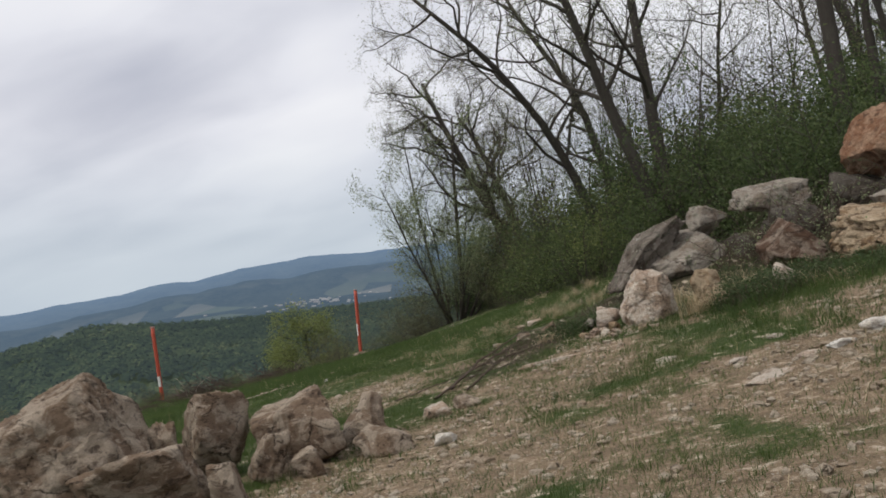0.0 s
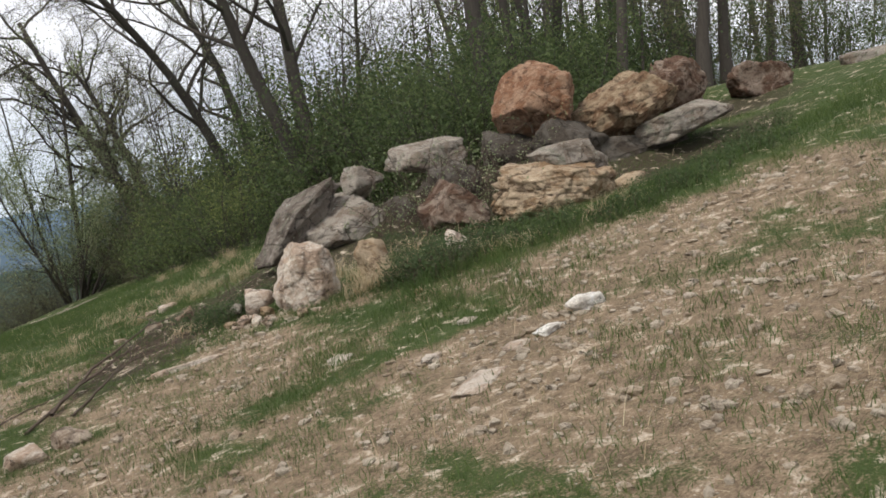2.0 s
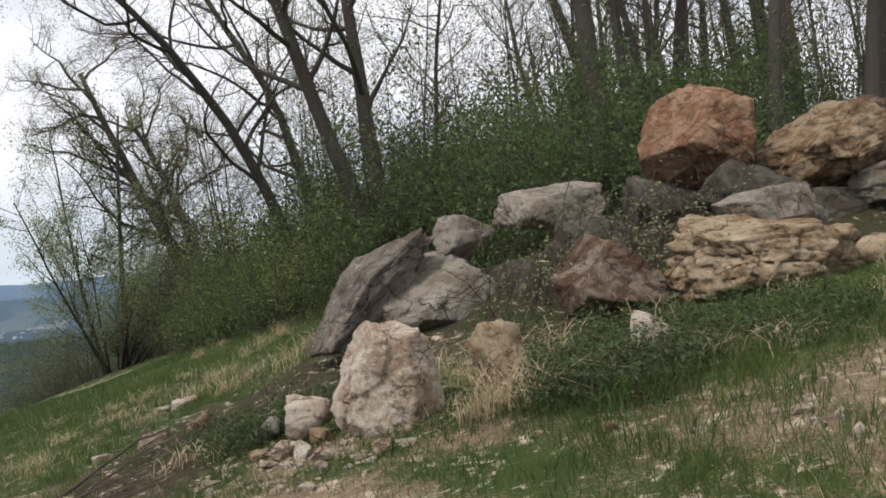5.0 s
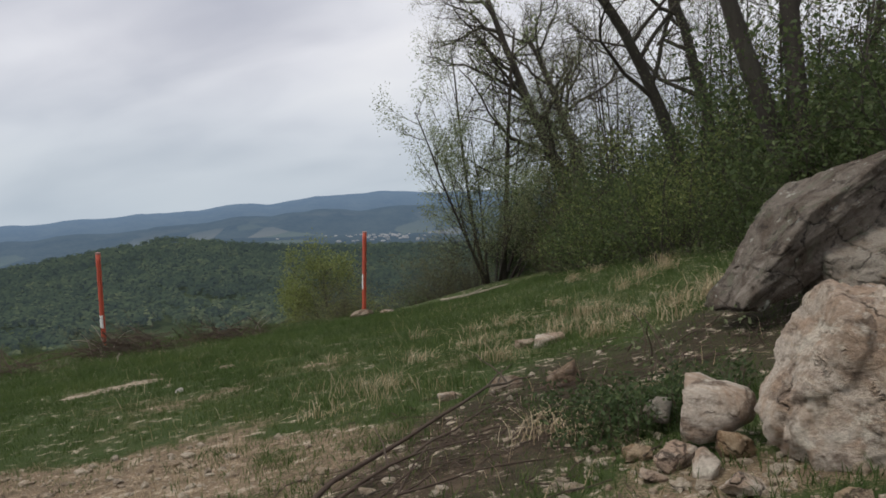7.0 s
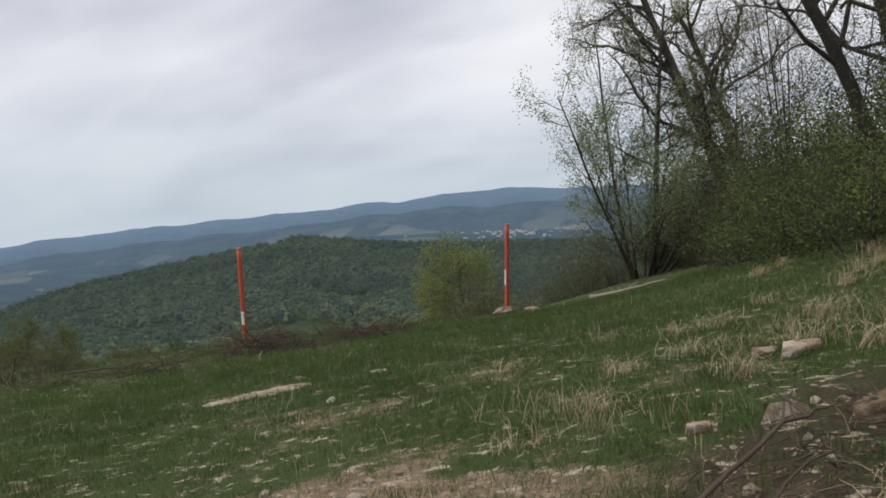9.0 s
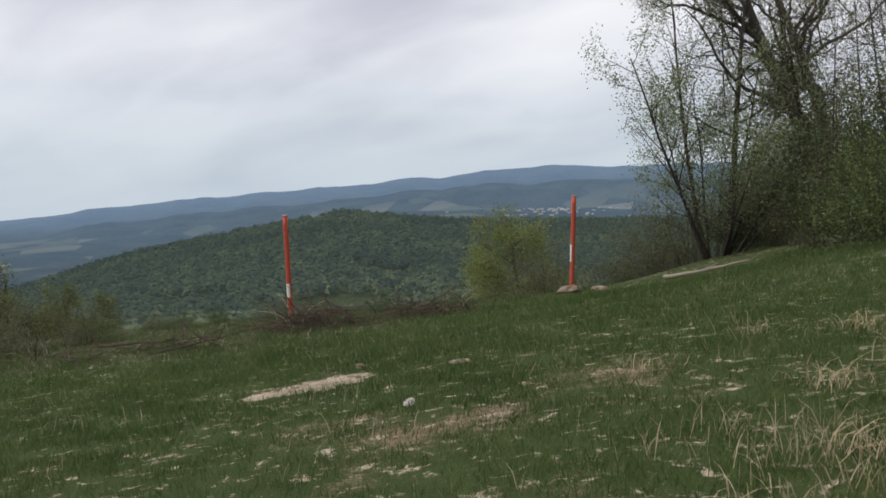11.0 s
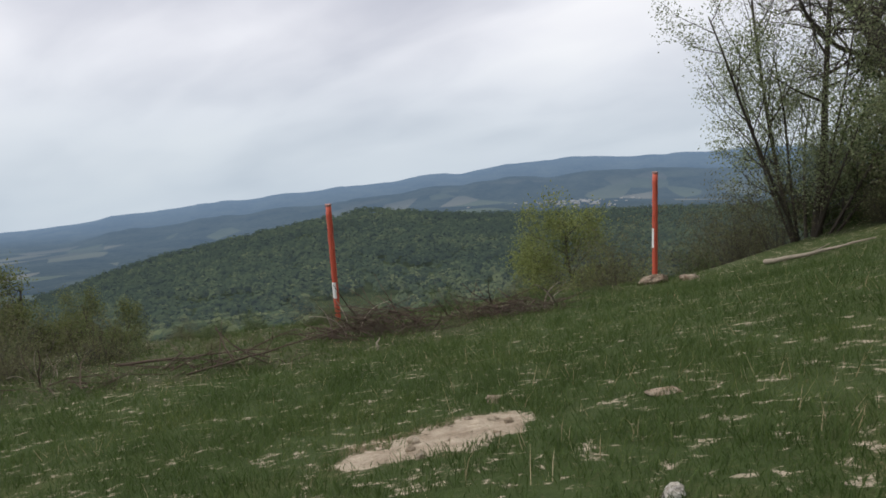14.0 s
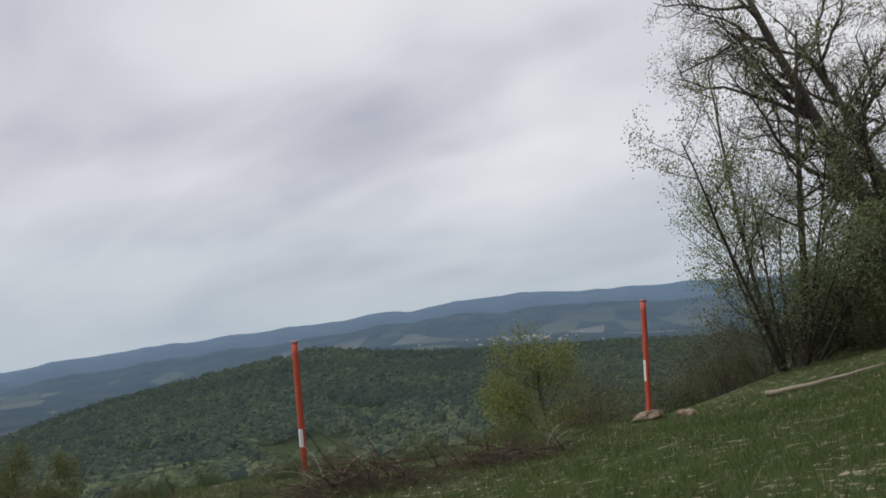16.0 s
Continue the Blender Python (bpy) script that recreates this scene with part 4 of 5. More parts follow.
def tree(seed, height, radius, p, leaf, leaf_size, per, spread, label, category="tree", stems=1, lean=(0, 0), keep=1.0, depth=3, fan=(0.08, 0.46), ways=()):
    rnd, nrnd = random.Random(seed), np.random.default_rng(seed)
    tubes, tips = Tubes(), []
    for wx, wy, k in ways:                                 # the main stems of a forked tree, from one root
        grow(tubes, tips, rnd, Vector((0.05 * wx, 0, -0.3)), Vector((wx, wy, 1)), height * k, radius * (0.6 + 0.4 * k), 0, depth, p)
    for s in range(0 if ways else stems):
        a = 2 * math.pi * s / stems + rnd.random()
        out = 0.0 if stems == 1 else rnd.uniform(*fan)
        way = Vector((lean[0] + out * math.cos(a), lean[1] + out * math.sin(a), 1))
        k = 1.0 if s == 0 else rnd.uniform(0.55, 0.95)
        grow(tubes, tips, rnd, Vector((0.25 * math.cos(a), 0.25 * math.sin(a), -0.4)) * (1 if stems > 1 else 0) + Vector((0, 0, -0.3)), way, height * k, radius * k, 0, depth, p)
    top = new("tree" if category == "tree" else "shrub")
    child(link("trunk" if category == "tree" else "stem", tubes.v, tubes.f, BARK, True), top)
    tips = [t for t in tips if rnd.random() < keep]
    if tips:
        v, f, tint = leaf_cloud(tips, leaf_size, per, spread, nrnd)
        child(link("crown" if category == "tree" else "leaves", v, f, leaf, False, tint=tint), top)
    return tagged(top, label, category)


OAK = dict(wobble=0.24, up=0.9, kids=(15, 10, 7, 4), angle=(34, 76), ratio=(0.34, 0.50), bare=0.26, segs=(10, 8, 5, 3), sides=(9, 5, 3, 3))
LIGHT = dict(wobble=0.07, up=2.0, kids=(16, 7, 5), angle=(22, 50), ratio=(0.34, 0.52), bare=0.15)
POLEY = dict(wobble=0.13, up=1.3, kids=(14, 9, 6, 4), angle=(30, 68), ratio=(0.26, 0.42), bare=0.40)
BUSHY = dict(wobble=0.16, up=1.2, kids=(7, 4), angle=(25, 65), ratio=(0.45, 0.7), bare=0.06, segs=(4, 2, 2), sides=(4, 3, 3))
FARWOOD = dict(kids=(14, 8), segs=(8, 5, 3), sides=(7, 3, 3))


def stand(ob, x, y, rz=0.0, scale=1.0, sink=0.0):
    ob.matrix_basis = pose(x, y, gz(x, y) - sink, 0, 0, rz) @ Matrix.Diagonal((scale, scale, scale, 1))
    return ob


# the broad young tree at the end of the wood, and the slim one that stands in it
stand(tree(201, 11.2, 0.10, dict(LIGHT, wobble=0.10, up=1.2, kids=(13, 6, 5), angle=(26, 60), ratio=(0.27, 0.43), bare=0.2), LEAF_TREE, 0.043, 6, 0.20, "many-stemmed young tree with small pale green leaves", stems=11, lean=(-0.10, 0), keep=0.85, fan=(0.12, 0.85)), 0.45, 45.6, 165)
stand(tree(203, 11.5, 0.16, POLEY, LEAF_TREE, 0.07, 2, 0.2, "slim dark-stemmed tree inside the young one", keep=0.5), 0.75, 46.0)
# the wide oak behind it, and the forked ones beside
stand(tree(207, 13.6, 0.36, dict(OAK, kids=(16, 11, 8, 3), ratio=(0.36, 0.52)), LEAF_OAK, 0.030, 3, 0.14, "wide bare-limbed oak just coming into leaf", ways=((-0.16, 0, 1.0), (0.10, 0.1, 0.85)), keep=0.45, depth=4), 4.6, 46.2, 20)
stand(tree(211, 14.0, 0.24, dict(OAK, bare=0.3, kids=(13, 9, 7, 3)), LEAF_OAK, 0.028, 3, 0.14, "forked dark oak leaning from the wood", ways=((-0.36, 0, 1.0), (0.02, 0, 0.95)), keep=0.5, depth=4), 7.3, 33.8, 0)
stand(tree(213, 13.5, 0.27, dict(POLEY, bare=0.34), LEAF_TREE, 0.032, 4, 0.2, "twin-stemmed dark tree leaning out of the wood", ways=((-0.36, 0, 0.97), (-0.07, 0.03, 1.0)), keep=0.7, depth=3), 7.6, 26.4, 0)
stand(tree(217, 14.5, 0.26, dict(POLEY, bare=0.42), LEAF_OAK, 0.028, 4, 0.2, "tall leaning tree with a pale dead strip", lean=(-0.10, 0.0), keep=0.5), 10.8, 21.0, 0)
stand(tree(219, 13.5, 0.16, POLEY, LEAF_OAK, 0.028, 4, 0.2, "tall thin tree with a few buds", lean=(-0.06, 0), keep=0.5), 12.6, 22.6, 0)
stand(tree(223, 12.5, 0.13, POLEY, LEAF_TREE, 0.028, 4, 0.2, "tall thin tree with a few buds", lean=(-0.05, 0.02), keep=0.5), 13.9, 23.6, 0)
stand(tree(227, 12.0, 0.13, dict(OAK, bare=0.35), LEAF_TREE, 0.030, 3, 0.16, "slender tree with crooked limbs against the sky", keep=0.6), 11.6, 34.8, 0)
# the yellow-green tree on the slope beyond the poles
stand(tree(229, 9.0, 0.13, dict(OAK, bare=0.28, kids=(16, 9, 5), ratio=(0.36, 0.50)), LEAF_BRIGHT, 0.06, 12, 0.28, "rounded yellow-green young tree on the slope below the brow", stems=3, keep=0.85, fan=(0.1, 0.4)), -8.6, 54.4, 0)

# trees of the wood: a few kinds, repeated
WOOD = [tree(231 + k, h, r, pp, lf, 0.029, 6, 0.36, "tall dark-stemmed tree in the spring wood", keep=kp, depth=2)
        for k, (h, r, pp, lf, kp) in enumerate([(14, 0.20, dict(POLEY, **FARWOOD), LEAF_OAK, 0.8), (12.5, 0.15, dict(POLEY, **FARWOOD), LEAF_TREE, 0.8), (15, 0.24, dict(OAK, bare=0.45, **dict(FARWOOD, kids=(14, 10))), LEAF_OAK, 0.8), (11, 0.12, dict(LIGHT, bare=0.35, **FARWOOD), LEAF_TREE, 0.8)])]
wood_rnd = random.Random(5)
spots = []
while len(spots) < 54:
    x, y = wood_rnd.uniform(3, 46), wood_rnd.uniform(17, 62)
    if y < 22 + max(0, (7 - x)) * 4.0 - (3.5 if x > 12 else 0) or x > 6 + (y - 10) * 1.35 or x < 2.3 + 0.52 * (y - 6.4):
        continue
    if all((x - a) ** 2 + (y - b) ** 2 > 5.5 for a, b in spots):
        spots.append((x, y))
for k, (x, y) in enumerate(spots):
    src = WOOD[k % 4]
    sc = wood_rnd.uniform(0.8, 1.15)
    m = pose(x, y, gz(x, y), wood_rnd.gauss(0, 3), wood_rnd.gauss(-3, 3), wood_rnd.uniform(0, 360)) @ Matrix.Diagonal((sc, sc, sc, 1))
    if k < 4:
        src.matrix_basis = m @ Matrix.Diagonal((1 / sc, 1 / sc, 1 / sc, 1))
        tagged(src, group="trees of the wood")
    else:
        copy_thing(src, m)

# thin saplings between the trunks
SAPS = [tree(251 + k, h, 0.045, dict(LIGHT, bare=0.3, angle=(38, 75), ratio=(0.32, 0.52), **dict(FARWOOD, kids=(14, 8))), lf, 0.029, 7, 0.30, "thin sapling coming into leaf in the wood", keep=0.8, depth=2)
        for k, (h, lf) in enumerate([(9.0, LEAF_TREE), (7.5, LEAF_OAK), (8.2, LEAF_BUSH)])]
sap_rnd = random.Random(15)
for k in range(38):
    if k < 22:
        s_ = sap_rnd.random()
        x, y = 9.5 - 6.0 * s_ + sap_rnd.gauss(0, 0.8), 25.0 + 18.0 * s_ + sap_rnd.gauss(0, 2.0)
    else:
        x, y = sap_rnd.uniform(11, 32), sap_rnd.uniform(19, 34)
    sc = sap_rnd.uniform(0.7, 1.15)
    m = pose(x, y, gz(x, y), sap_rnd.gauss(0, 5), sap_rnd.gauss(-2, 5), sap_rnd.uniform(0, 360))
    if k < 3:
        SAPS[k].matrix_basis = m
        tagged(SAPS[k], group="saplings of the wood")
    else:
        copy_thing(SAPS[k % 3], m @ Matrix.Diagonal((sc, sc, sc, 1)))

# undergrowth along the wood's edge
SHRUBS = [tree(261 + k, h, 0.028, BUSHY, lf, ls, per, 0.2, lab, "shrub", stems=st, depth=2, keep=kp)
          for k, (h, lf, ls, per, st, kp, lab) in enumerate([
              (3.2, LEAF_BUSH, 0.038, 14, 7, 0.95, "dense green shrub of the undergrowth"),
              (2.7, LEAF_BUSH, 0.038, 14, 7, 0.95, "dense green shrub of the undergrowth"),
              (3.4, LEAF_BRIGHT, 0.036, 8, 7, 0.95, "loose shrub with yellow-green young leaves"),
              (2.5, LEAF_BRUSH, 0.038, 5, 8, 0.9, "thin brownish brush with few leaves"),
              (4.6, LEAF_BRUSH, 0.044, 6, 9, 0.95, "tall twiggy brush in small brownish leaf")])]
shrub_rnd = random.Random(9)
plan = []
for k in range(34):                                    # front belt, from the near end of the wood to the young tree
    s = k / 33
    x, y = 12.5 - 11.0 * s ** 0.8, 19.5 + 24.5 * s ** 1.5
    plan.append((x + shrub_rnd.gauss(0, 0.7), y + shrub_rnd.gauss(0, 1.0), shrub_rnd.choice((0, 1, 2, 1, 3, 2) if y < 36 else (3, 4, 3)), shrub_rnd.uniform(0.6, 1.5) * (0.85 if x > 9 else 1.0) if y < 36 else shrub_rnd.uniform(0.25, 0.5)))
for k in range(34):                                    # second belt
    s = k / 33
    x, y = 15.5 - 12.0 * s, 22.5 + 26.0 * s ** 1.3
    plan.append((x + shrub_rnd.gauss(0, 1.0), y + shrub_rnd.gauss(0, 1.2), shrub_rnd.choice((0, 1, 0, 2) if x > 4.3 else (3, 4, 4)), shrub_rnd.uniform(1.05, 1.65) * (0.88 if x > 10 else 1.0) if x > 4.3 else shrub_rnd.uniform(0.4, 0.7)))
for k in range(18):                                    # third belt, inside the wood
    s = k / 17
    x, y = 19.0 - 12.5 * s, 25.5 + 24.0 * s
    plan.append((x + shrub_rnd.gauss(0, 1.0), y + shrub_rnd.gauss(0, 1.2), shrub_rnd.choice((0, 1, 4)), shrub_rnd.uniform(1.3, 1.85)))
for k in range(30):                                    # up the hill
    x = shrub_rnd.uniform(12, 40)
    y = shrub_rnd.uniform(19, 38)
    plan.append((x, y, shrub_rnd.choice((0, 1, 4, 4)), shrub_rnd.uniform(0.8, 1.4)))
for k in range(12):                                    # dark brush behind the young tree
    plan.append((shrub_rnd.uniform(1.2, 6.0), shrub_rnd.uniform(46.5, 50.0), 4 if k % 3 else 1, shrub_rnd.uniform(0.6, 0.95) * (1.5 if k % 3 == 0 else 1.0)))
for k in range(22):                                    # on the slope below the brow, beyond the poles
    x = shrub_rnd.uniform(-7.5, 2)
    plan.append((x, 45.5 + shrub_rnd.uniform(-1, 6) + 0.25 * x, shrub_rnd.choice((4, 4, 4, 1)), shrub_rnd.uniform(0.5, 0.85)))
for k in range(38):                                    # scrub down the left flank
    s = k / 37
    plan.append((-27 + 18 * s + shrub_rnd.gauss(0, 1.2), 28.5 + 8.5 * s + shrub_rnd.gauss(0, 1.6), shrub_rnd.choice((3, 3, 4, 1) if s < 0.35 else (3, 3, 1)), shrub_rnd.uniform(0.35, 0.72) if s < 0.35 else shrub_rnd.uniform(0.2, 0.4)))
for k in range(90):                                    # brown scrub past the edge of the sward, down to the poles
    x = shrub_rnd.uniform(-26, -5)
    y = edge_line(x) + shrub_rnd.uniform(1.0, 11.0)
    if x < -7 or y > 33:
        plan.append((x, y, shrub_rnd.choice((3, 3, 3, 1)), shrub_rnd.uniform(0.28, 0.55) if x < -13.5 else shrub_rnd.uniform(0.12, 0.24)))
used = set()
for x, y, kind, sc in plan:
    m = pose(x, y, gz(x, y) - 0.15, shrub_rnd.gauss(0, 4), shrub_rnd.gauss(0, 4), shrub_rnd.uniform(0, 360)) @ Matrix.Diagonal((sc, sc, sc, 1))
    if kind in used:
        copy_thing(SHRUBS[kind], m)
    else:
        used.add(kind)
        SHRUBS[kind].matrix_basis = m @ Matrix.Diagonal((1 / sc, 1 / sc, 1 / sc, 1))
        tagged(SHRUBS[kind], group="shrubs of the undergrowth")
# low trees below the brow, down the left flank
for k, (x, y, sc) in enumerate([(-25.8, 37.0, 1.0), (-29.5, 37.5, 1.2), (-23.6, 38.5, 0.65)]):
    t = stand(tree(281 + k, 5.0, 0.10, dict(OAK, bare=0.15, kids=(13, 8, 5)), LEAF_OLIVE, 0.05, 7, 0.22, "low spreading tree in olive green leaf below the brow", stems=4, keep=0.8), x, y, 60 * k, sc)


# ---------------------------------------------------------------- woods on the hill across the valley
def build_hill_woods():
    r_ = np.random.default_rng(31)
    n = 22000
    az = np.radians(r_.uniform(-52, 6, n))
    rr = np.sqrt(r_.uniform(150 ** 2, 1030 ** 2, n))
    x, y = CENTRE[0] + rr * np.sin(az), CENTRE[1] + rr * np.cos(az)
    z = land(x, y)
    clearing = fbm(x / 90.0, y / 60.0, 91, 3)
    keep = (clearing < 0.76)
    x, y, z, n = x[keep], y[keep], z[keep], int(keep.sum())
    rad = r_.uniform(1.5, 3.6, n)
    tall = rad * r_.uniform(0.9, 1.5, n)
    per = 18
    d = r_.normal(0, 1, (n, per, 3))
    d[..., 2] = np.abs(d[..., 2]) * 0.9 - 0.25
    d /= np.linalg.norm(d, axis=2)[..., None]
    c = d * rad[:, None, None] * r_.uniform(0.75, 1.08, (n, per, 1))
    c[..., 2] *= (tall / rad)[:, None]
    c += np.stack([x, y, z + tall * 0.75 + 1.0], -1)[:, None, :]
    size = rad[:, None, None] * 0.46
    d = d + np.array([0, -0.25, 0.9])
    d /= np.linalg.norm(d, axis=2)[..., None]
    t1 = np.cross(d, r_.normal(0, 1, (n, per, 3)))
    t1 /= np.linalg.norm(t1, axis=2)[..., None]
    t2 = np.cross(d, t1)
    tri = np.stack([c + t1 * size, c - t1 * size * 0.5 + t2 * size * 0.9, c - t1 * size * 0.5 - t2 * size * 0.9], 2).reshape(-1, 3)
    rr = np.hypot(x - CENTRE[0], y - CENTRE[1])
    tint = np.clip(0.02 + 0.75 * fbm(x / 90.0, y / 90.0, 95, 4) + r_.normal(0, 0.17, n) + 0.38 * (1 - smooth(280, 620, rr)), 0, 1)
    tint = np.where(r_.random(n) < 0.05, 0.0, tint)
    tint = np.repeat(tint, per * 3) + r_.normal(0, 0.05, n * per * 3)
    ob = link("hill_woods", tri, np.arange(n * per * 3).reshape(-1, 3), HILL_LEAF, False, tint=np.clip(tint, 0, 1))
    tagged(ob, "spring woods covering the hill across the valley", "woods", kind="stuff")


build_hill_woods()


# ---------------------------------------------------------------- far houses in the valley
def build_town():
    r_ = random.Random(77)
    v, f = [], []
    for k in range(74):
        if k < 60:
            az, rr = r_.gauss(-8.4, 1.9), r_.uniform(2450, 2950)
        else:
            az, rr = r_.gauss(-39.0, 1.6), r_.uniform(1750, 2100)
        a = radians(az)
        x, y = CENTRE[0] + rr * math.sin(a), CENTRE[1] + rr * math.cos(a)
        w, dd, h = r_.uniform(2.5, 6.5), r_.uniform(4, 7), r_.uniform(2.5, 4)
        if k >= 60:
            w, h = w * 0.7, h * 0.8
        z = gz(x, y) - 1
        b = len(v)
        v += [(x - w, y - dd, z), (x + w, y - dd, z), (x + w, y + dd, z), (x - w, y + dd, z), (x - w, y - dd, z + h), (x + w, y - dd, z + h), (x + w, y + dd, z + h), (x - w, y + dd, z + h), (x - w, y, z + h * 1.6), (x + w, y, z + h * 1.6)]
        f += [(b, b + 1, b + 5, b + 4), (b + 1, b + 2, b + 6, b + 9, b + 5), (b + 2, b + 3, b + 7, b + 6), (b + 3, b, b + 4, b + 8, b + 7), (b + 4, b + 5, b + 9, b + 8), (b + 6, b + 7, b + 8, b + 9)]
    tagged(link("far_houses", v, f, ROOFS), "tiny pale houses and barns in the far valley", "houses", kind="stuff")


build_town()


# ---------------------------------------------------------------- grass, straw and grit
def path_gap(x, y):
    """Distance from the line walked."""
    pts = [(-0.1, 0.0), (0.4, 2.7), (1.3, 6.6), (1.3, 8.2), (0.2, 10.4), (-1.5, 12.9), (-3.8, 15.8)]
    best = np.full(np.shape(x), 1e9)
    for (ax, ay), (bx, by) in zip(pts, pts[1:]):
        t = np.clip(((x - ax) * (bx - ax) + (y - ay) * (by - ay)) / ((bx - ax) ** 2 + (by - ay) ** 2), 0, 1)
        best = np.minimum(best, np.hypot(x - ax - t * (bx - ax), y - ay - t * (by - ay)))
    return best


def scatter(count, r_, x0, x1, y0, y1, reach):
    x, y = r_.uniform(x0, x1, count), r_.uniform(y0, y1, count)
    d = path_gap(x, y)
    keep = r_.random(count) < np.clip((reach / np.maximum(d, reach)) ** 1.5, 0, 1)
    return x[keep], y[keep], d[keep]


def blades(name, x, y, d, height, width, lean, mat, r_, tint, label, flat=False):
    n = len(x)
    z = land(x, y) - 0.01
    a = r_.uniform(0, 2 * np.pi, n)
    h = height * r_.uniform(0.5, 1.35, n)
    w = width * (0.8 + d * 0.07)
    base = np.stack([x, y, z], -1)
    side = np.stack([np.cos(a), np.sin(a), 0 * a], -1) * (w * 0.5)[:, None]
    ln = lean * r_.uniform(0.2, 1.6, n)
    b = r_.uniform(0, 2 * np.pi, n)
    tip = np.stack([np.cos(b) * ln * h, np.sin(b) * ln * h, h * (0.12 if flat else 1.0)], -1)
    bent = d < 3.6
    midp = tip * 0.55 * np.array([0.7, 0.7, 1.15])
    v1 = np.stack([base - side, base + side, base + midp + side * 0.7, base + midp - side * 0.7, base + tip], 1)[bent].reshape(-1, 3)
    v2 = np.stack([base - side, base + side, base + tip], 1)[~bent].reshape(-1, 3)
    i, k = np.arange(bent.sum()) * 5, len(v1) + np.arange((~bent).sum()) * 3
    faces = np.stack([i, i + 1, i + 2, i + 3], -1).tolist() + np.stack([i + 3, i + 2, i + 4], -1).tolist() + np.stack([k, k + 1, k + 2], -1).tolist()
    tint = np.clip(tint, 0, 1)
    ob = link(name, np.vstack([v1, v2]), faces, mat, False, tint=np.concatenate([np.repeat(tint[bent], 5), np.repeat(tint[~bent], 3)]))
    return tagged(ob, label, "grass", kind="stuff")


def build_grass():
    r_ = np.random.default_rng(41)
    x, y, d = scatter(1900000, r_, -17, 13, 1.0, 40, 5.0)
    b = np.maximum.reduce([bare(x, y), sandy(x, y) * 1.6, earthy(x, y) * 0.78])
    clump = fbm(x / 0.35, y / 0.35, 61, 2)
    knot = smooth(0.56, 0.72, fbm(x / 0.24, y / 0.24, 69, 2))
    keep = r_.random(len(x)) < np.clip((1.05 - 1.05 * b) * (0.25 + 1.6 * (clump - 0.25)) + 0.55 * knot * np.clip(1.35 - b, 0, 1) * (sandy(x, y) < 0.4), 0, 1)
    keep &= (y < 19.5 + np.maximum(0, 7 - x) * 4) & (y > x * 0.4 - 2)
    x, y, d, clump = x[keep], y[keep], d[keep], clump[keep]
    lush = 0.036 + 0.075 * fbm(x / 2.3, y / 2.3, 63, 3) + 0.10 * np.exp(-((y - 10.2) / 1.2) ** 2) * smooth(2.8, 4, x) + 0.05 * smooth(16, 24, y)
    tint = 0.40 + 0.5 * (fbm(x / 1.1, y / 1.1, 65, 3) - 0.5) + r_.normal(0, 0.16, len(x))
    blades("grass", x, y, d, lush * (0.7 + 0.7 * clump), 0.0055, 0.75, GRASS, r_, tint, "short green spring grass on the hilltop")
    # dry stalks standing in the sward and straw lying on the worn ground
    x, y, d = scatter(1200000, r_, -10, 13, 1.5, 40, 5.0)
    b = bare(x, y)
    tuft = smooth(0.52, 0.68, fbm(x / 0.9, y / 0.9, 67, 3))
    p = np.clip(0.7 * smooth(0.32, 0.85, b), 0, 1) * (1 - 0.8 * smooth(15, 19, y)) * (1 - sandy(x, y)) * (1 - 0.45 * earthy(x, y))
    lay = r_.random(len(x)) < p * 0.95
    blades("straw", x[lay], y[lay], d[lay], np.full(lay.sum(), 0.10), 0.0058, 1.0, STRAW, r_, r_.normal(0.5, 0.25, lay.sum()), "dead straw lying on worn ground", flat=True)
    rim = np.exp(-((y - 17.2 - 1.3 * (x - 1)) / 1.6) ** 2) * smooth(-3, 0, x)
    st = (r_.random(len(x)) < tuft * (0.014 + 0.15 * rim) * (1 - sandy(x, y))) & (y < 19.5 + np.maximum(0, 7 - x) * 4)
    blades("dry_grass", x[st], y[st], d[st], np.full(st.sum(), 0.17), 0.005, 0.55, STRAW, r_, r_.normal(0.5, 0.22, st.sum()), "dry pale grass stalks among the green")


build_grass()


def build_grit():
    r_ = np.random.default_rng(47)
    x, y, d = scatter(125000, r_, -7, 10, 2.0, 24, 4.5)
    b = bare(x, y)
    keep = r_.random(len(x)) < 0.5 * smooth(0.35, 0.85, b) + 0.45 * (np.hypot((x - 2.2) / 0.8, (y - 12.0) / 0.8) < 1) + 0.05 * smooth(0.3, 0.7, earthy(x, y)) * (x < 3) + 0.12 * (sandy(x, y) > 0.3)
    x, y = x[keep], y[keep]
    n = len(x)
    s = 0.006 + 0.046 * r_.random(n) ** 4.4
    ico = bmesh.new()
    bmesh.ops.create_icosphere(ico, subdivisions=1, radius=1.0)
    base = np.array([vt.co[:] for vt in ico.verts])
    fc = np.array([[vt.index for vt in f.verts] for f in ico.faces])
    ico.free()
    v = base[None] * (1 + r_.normal(0, 0.16, (n, len(base), 1))) * s[:, None, None] * r_.uniform(0.6, 1.5, (n, 1, 3)) * np.array([1, 1, 0.65])
    v = v + np.stack([x, y, land(x, y) + s * 0.2], -1)[:, None, :]
    f = (fc[None] + (np.arange(n) * len(base))[:, None, None]).reshape(-1, 3)
    tagged(link("gravel", v.reshape(-1, 3), f, ROCK_GRIT), "loose pale gravel strewn over the worn ground", "gravel", kind="stuff")


build_grit()


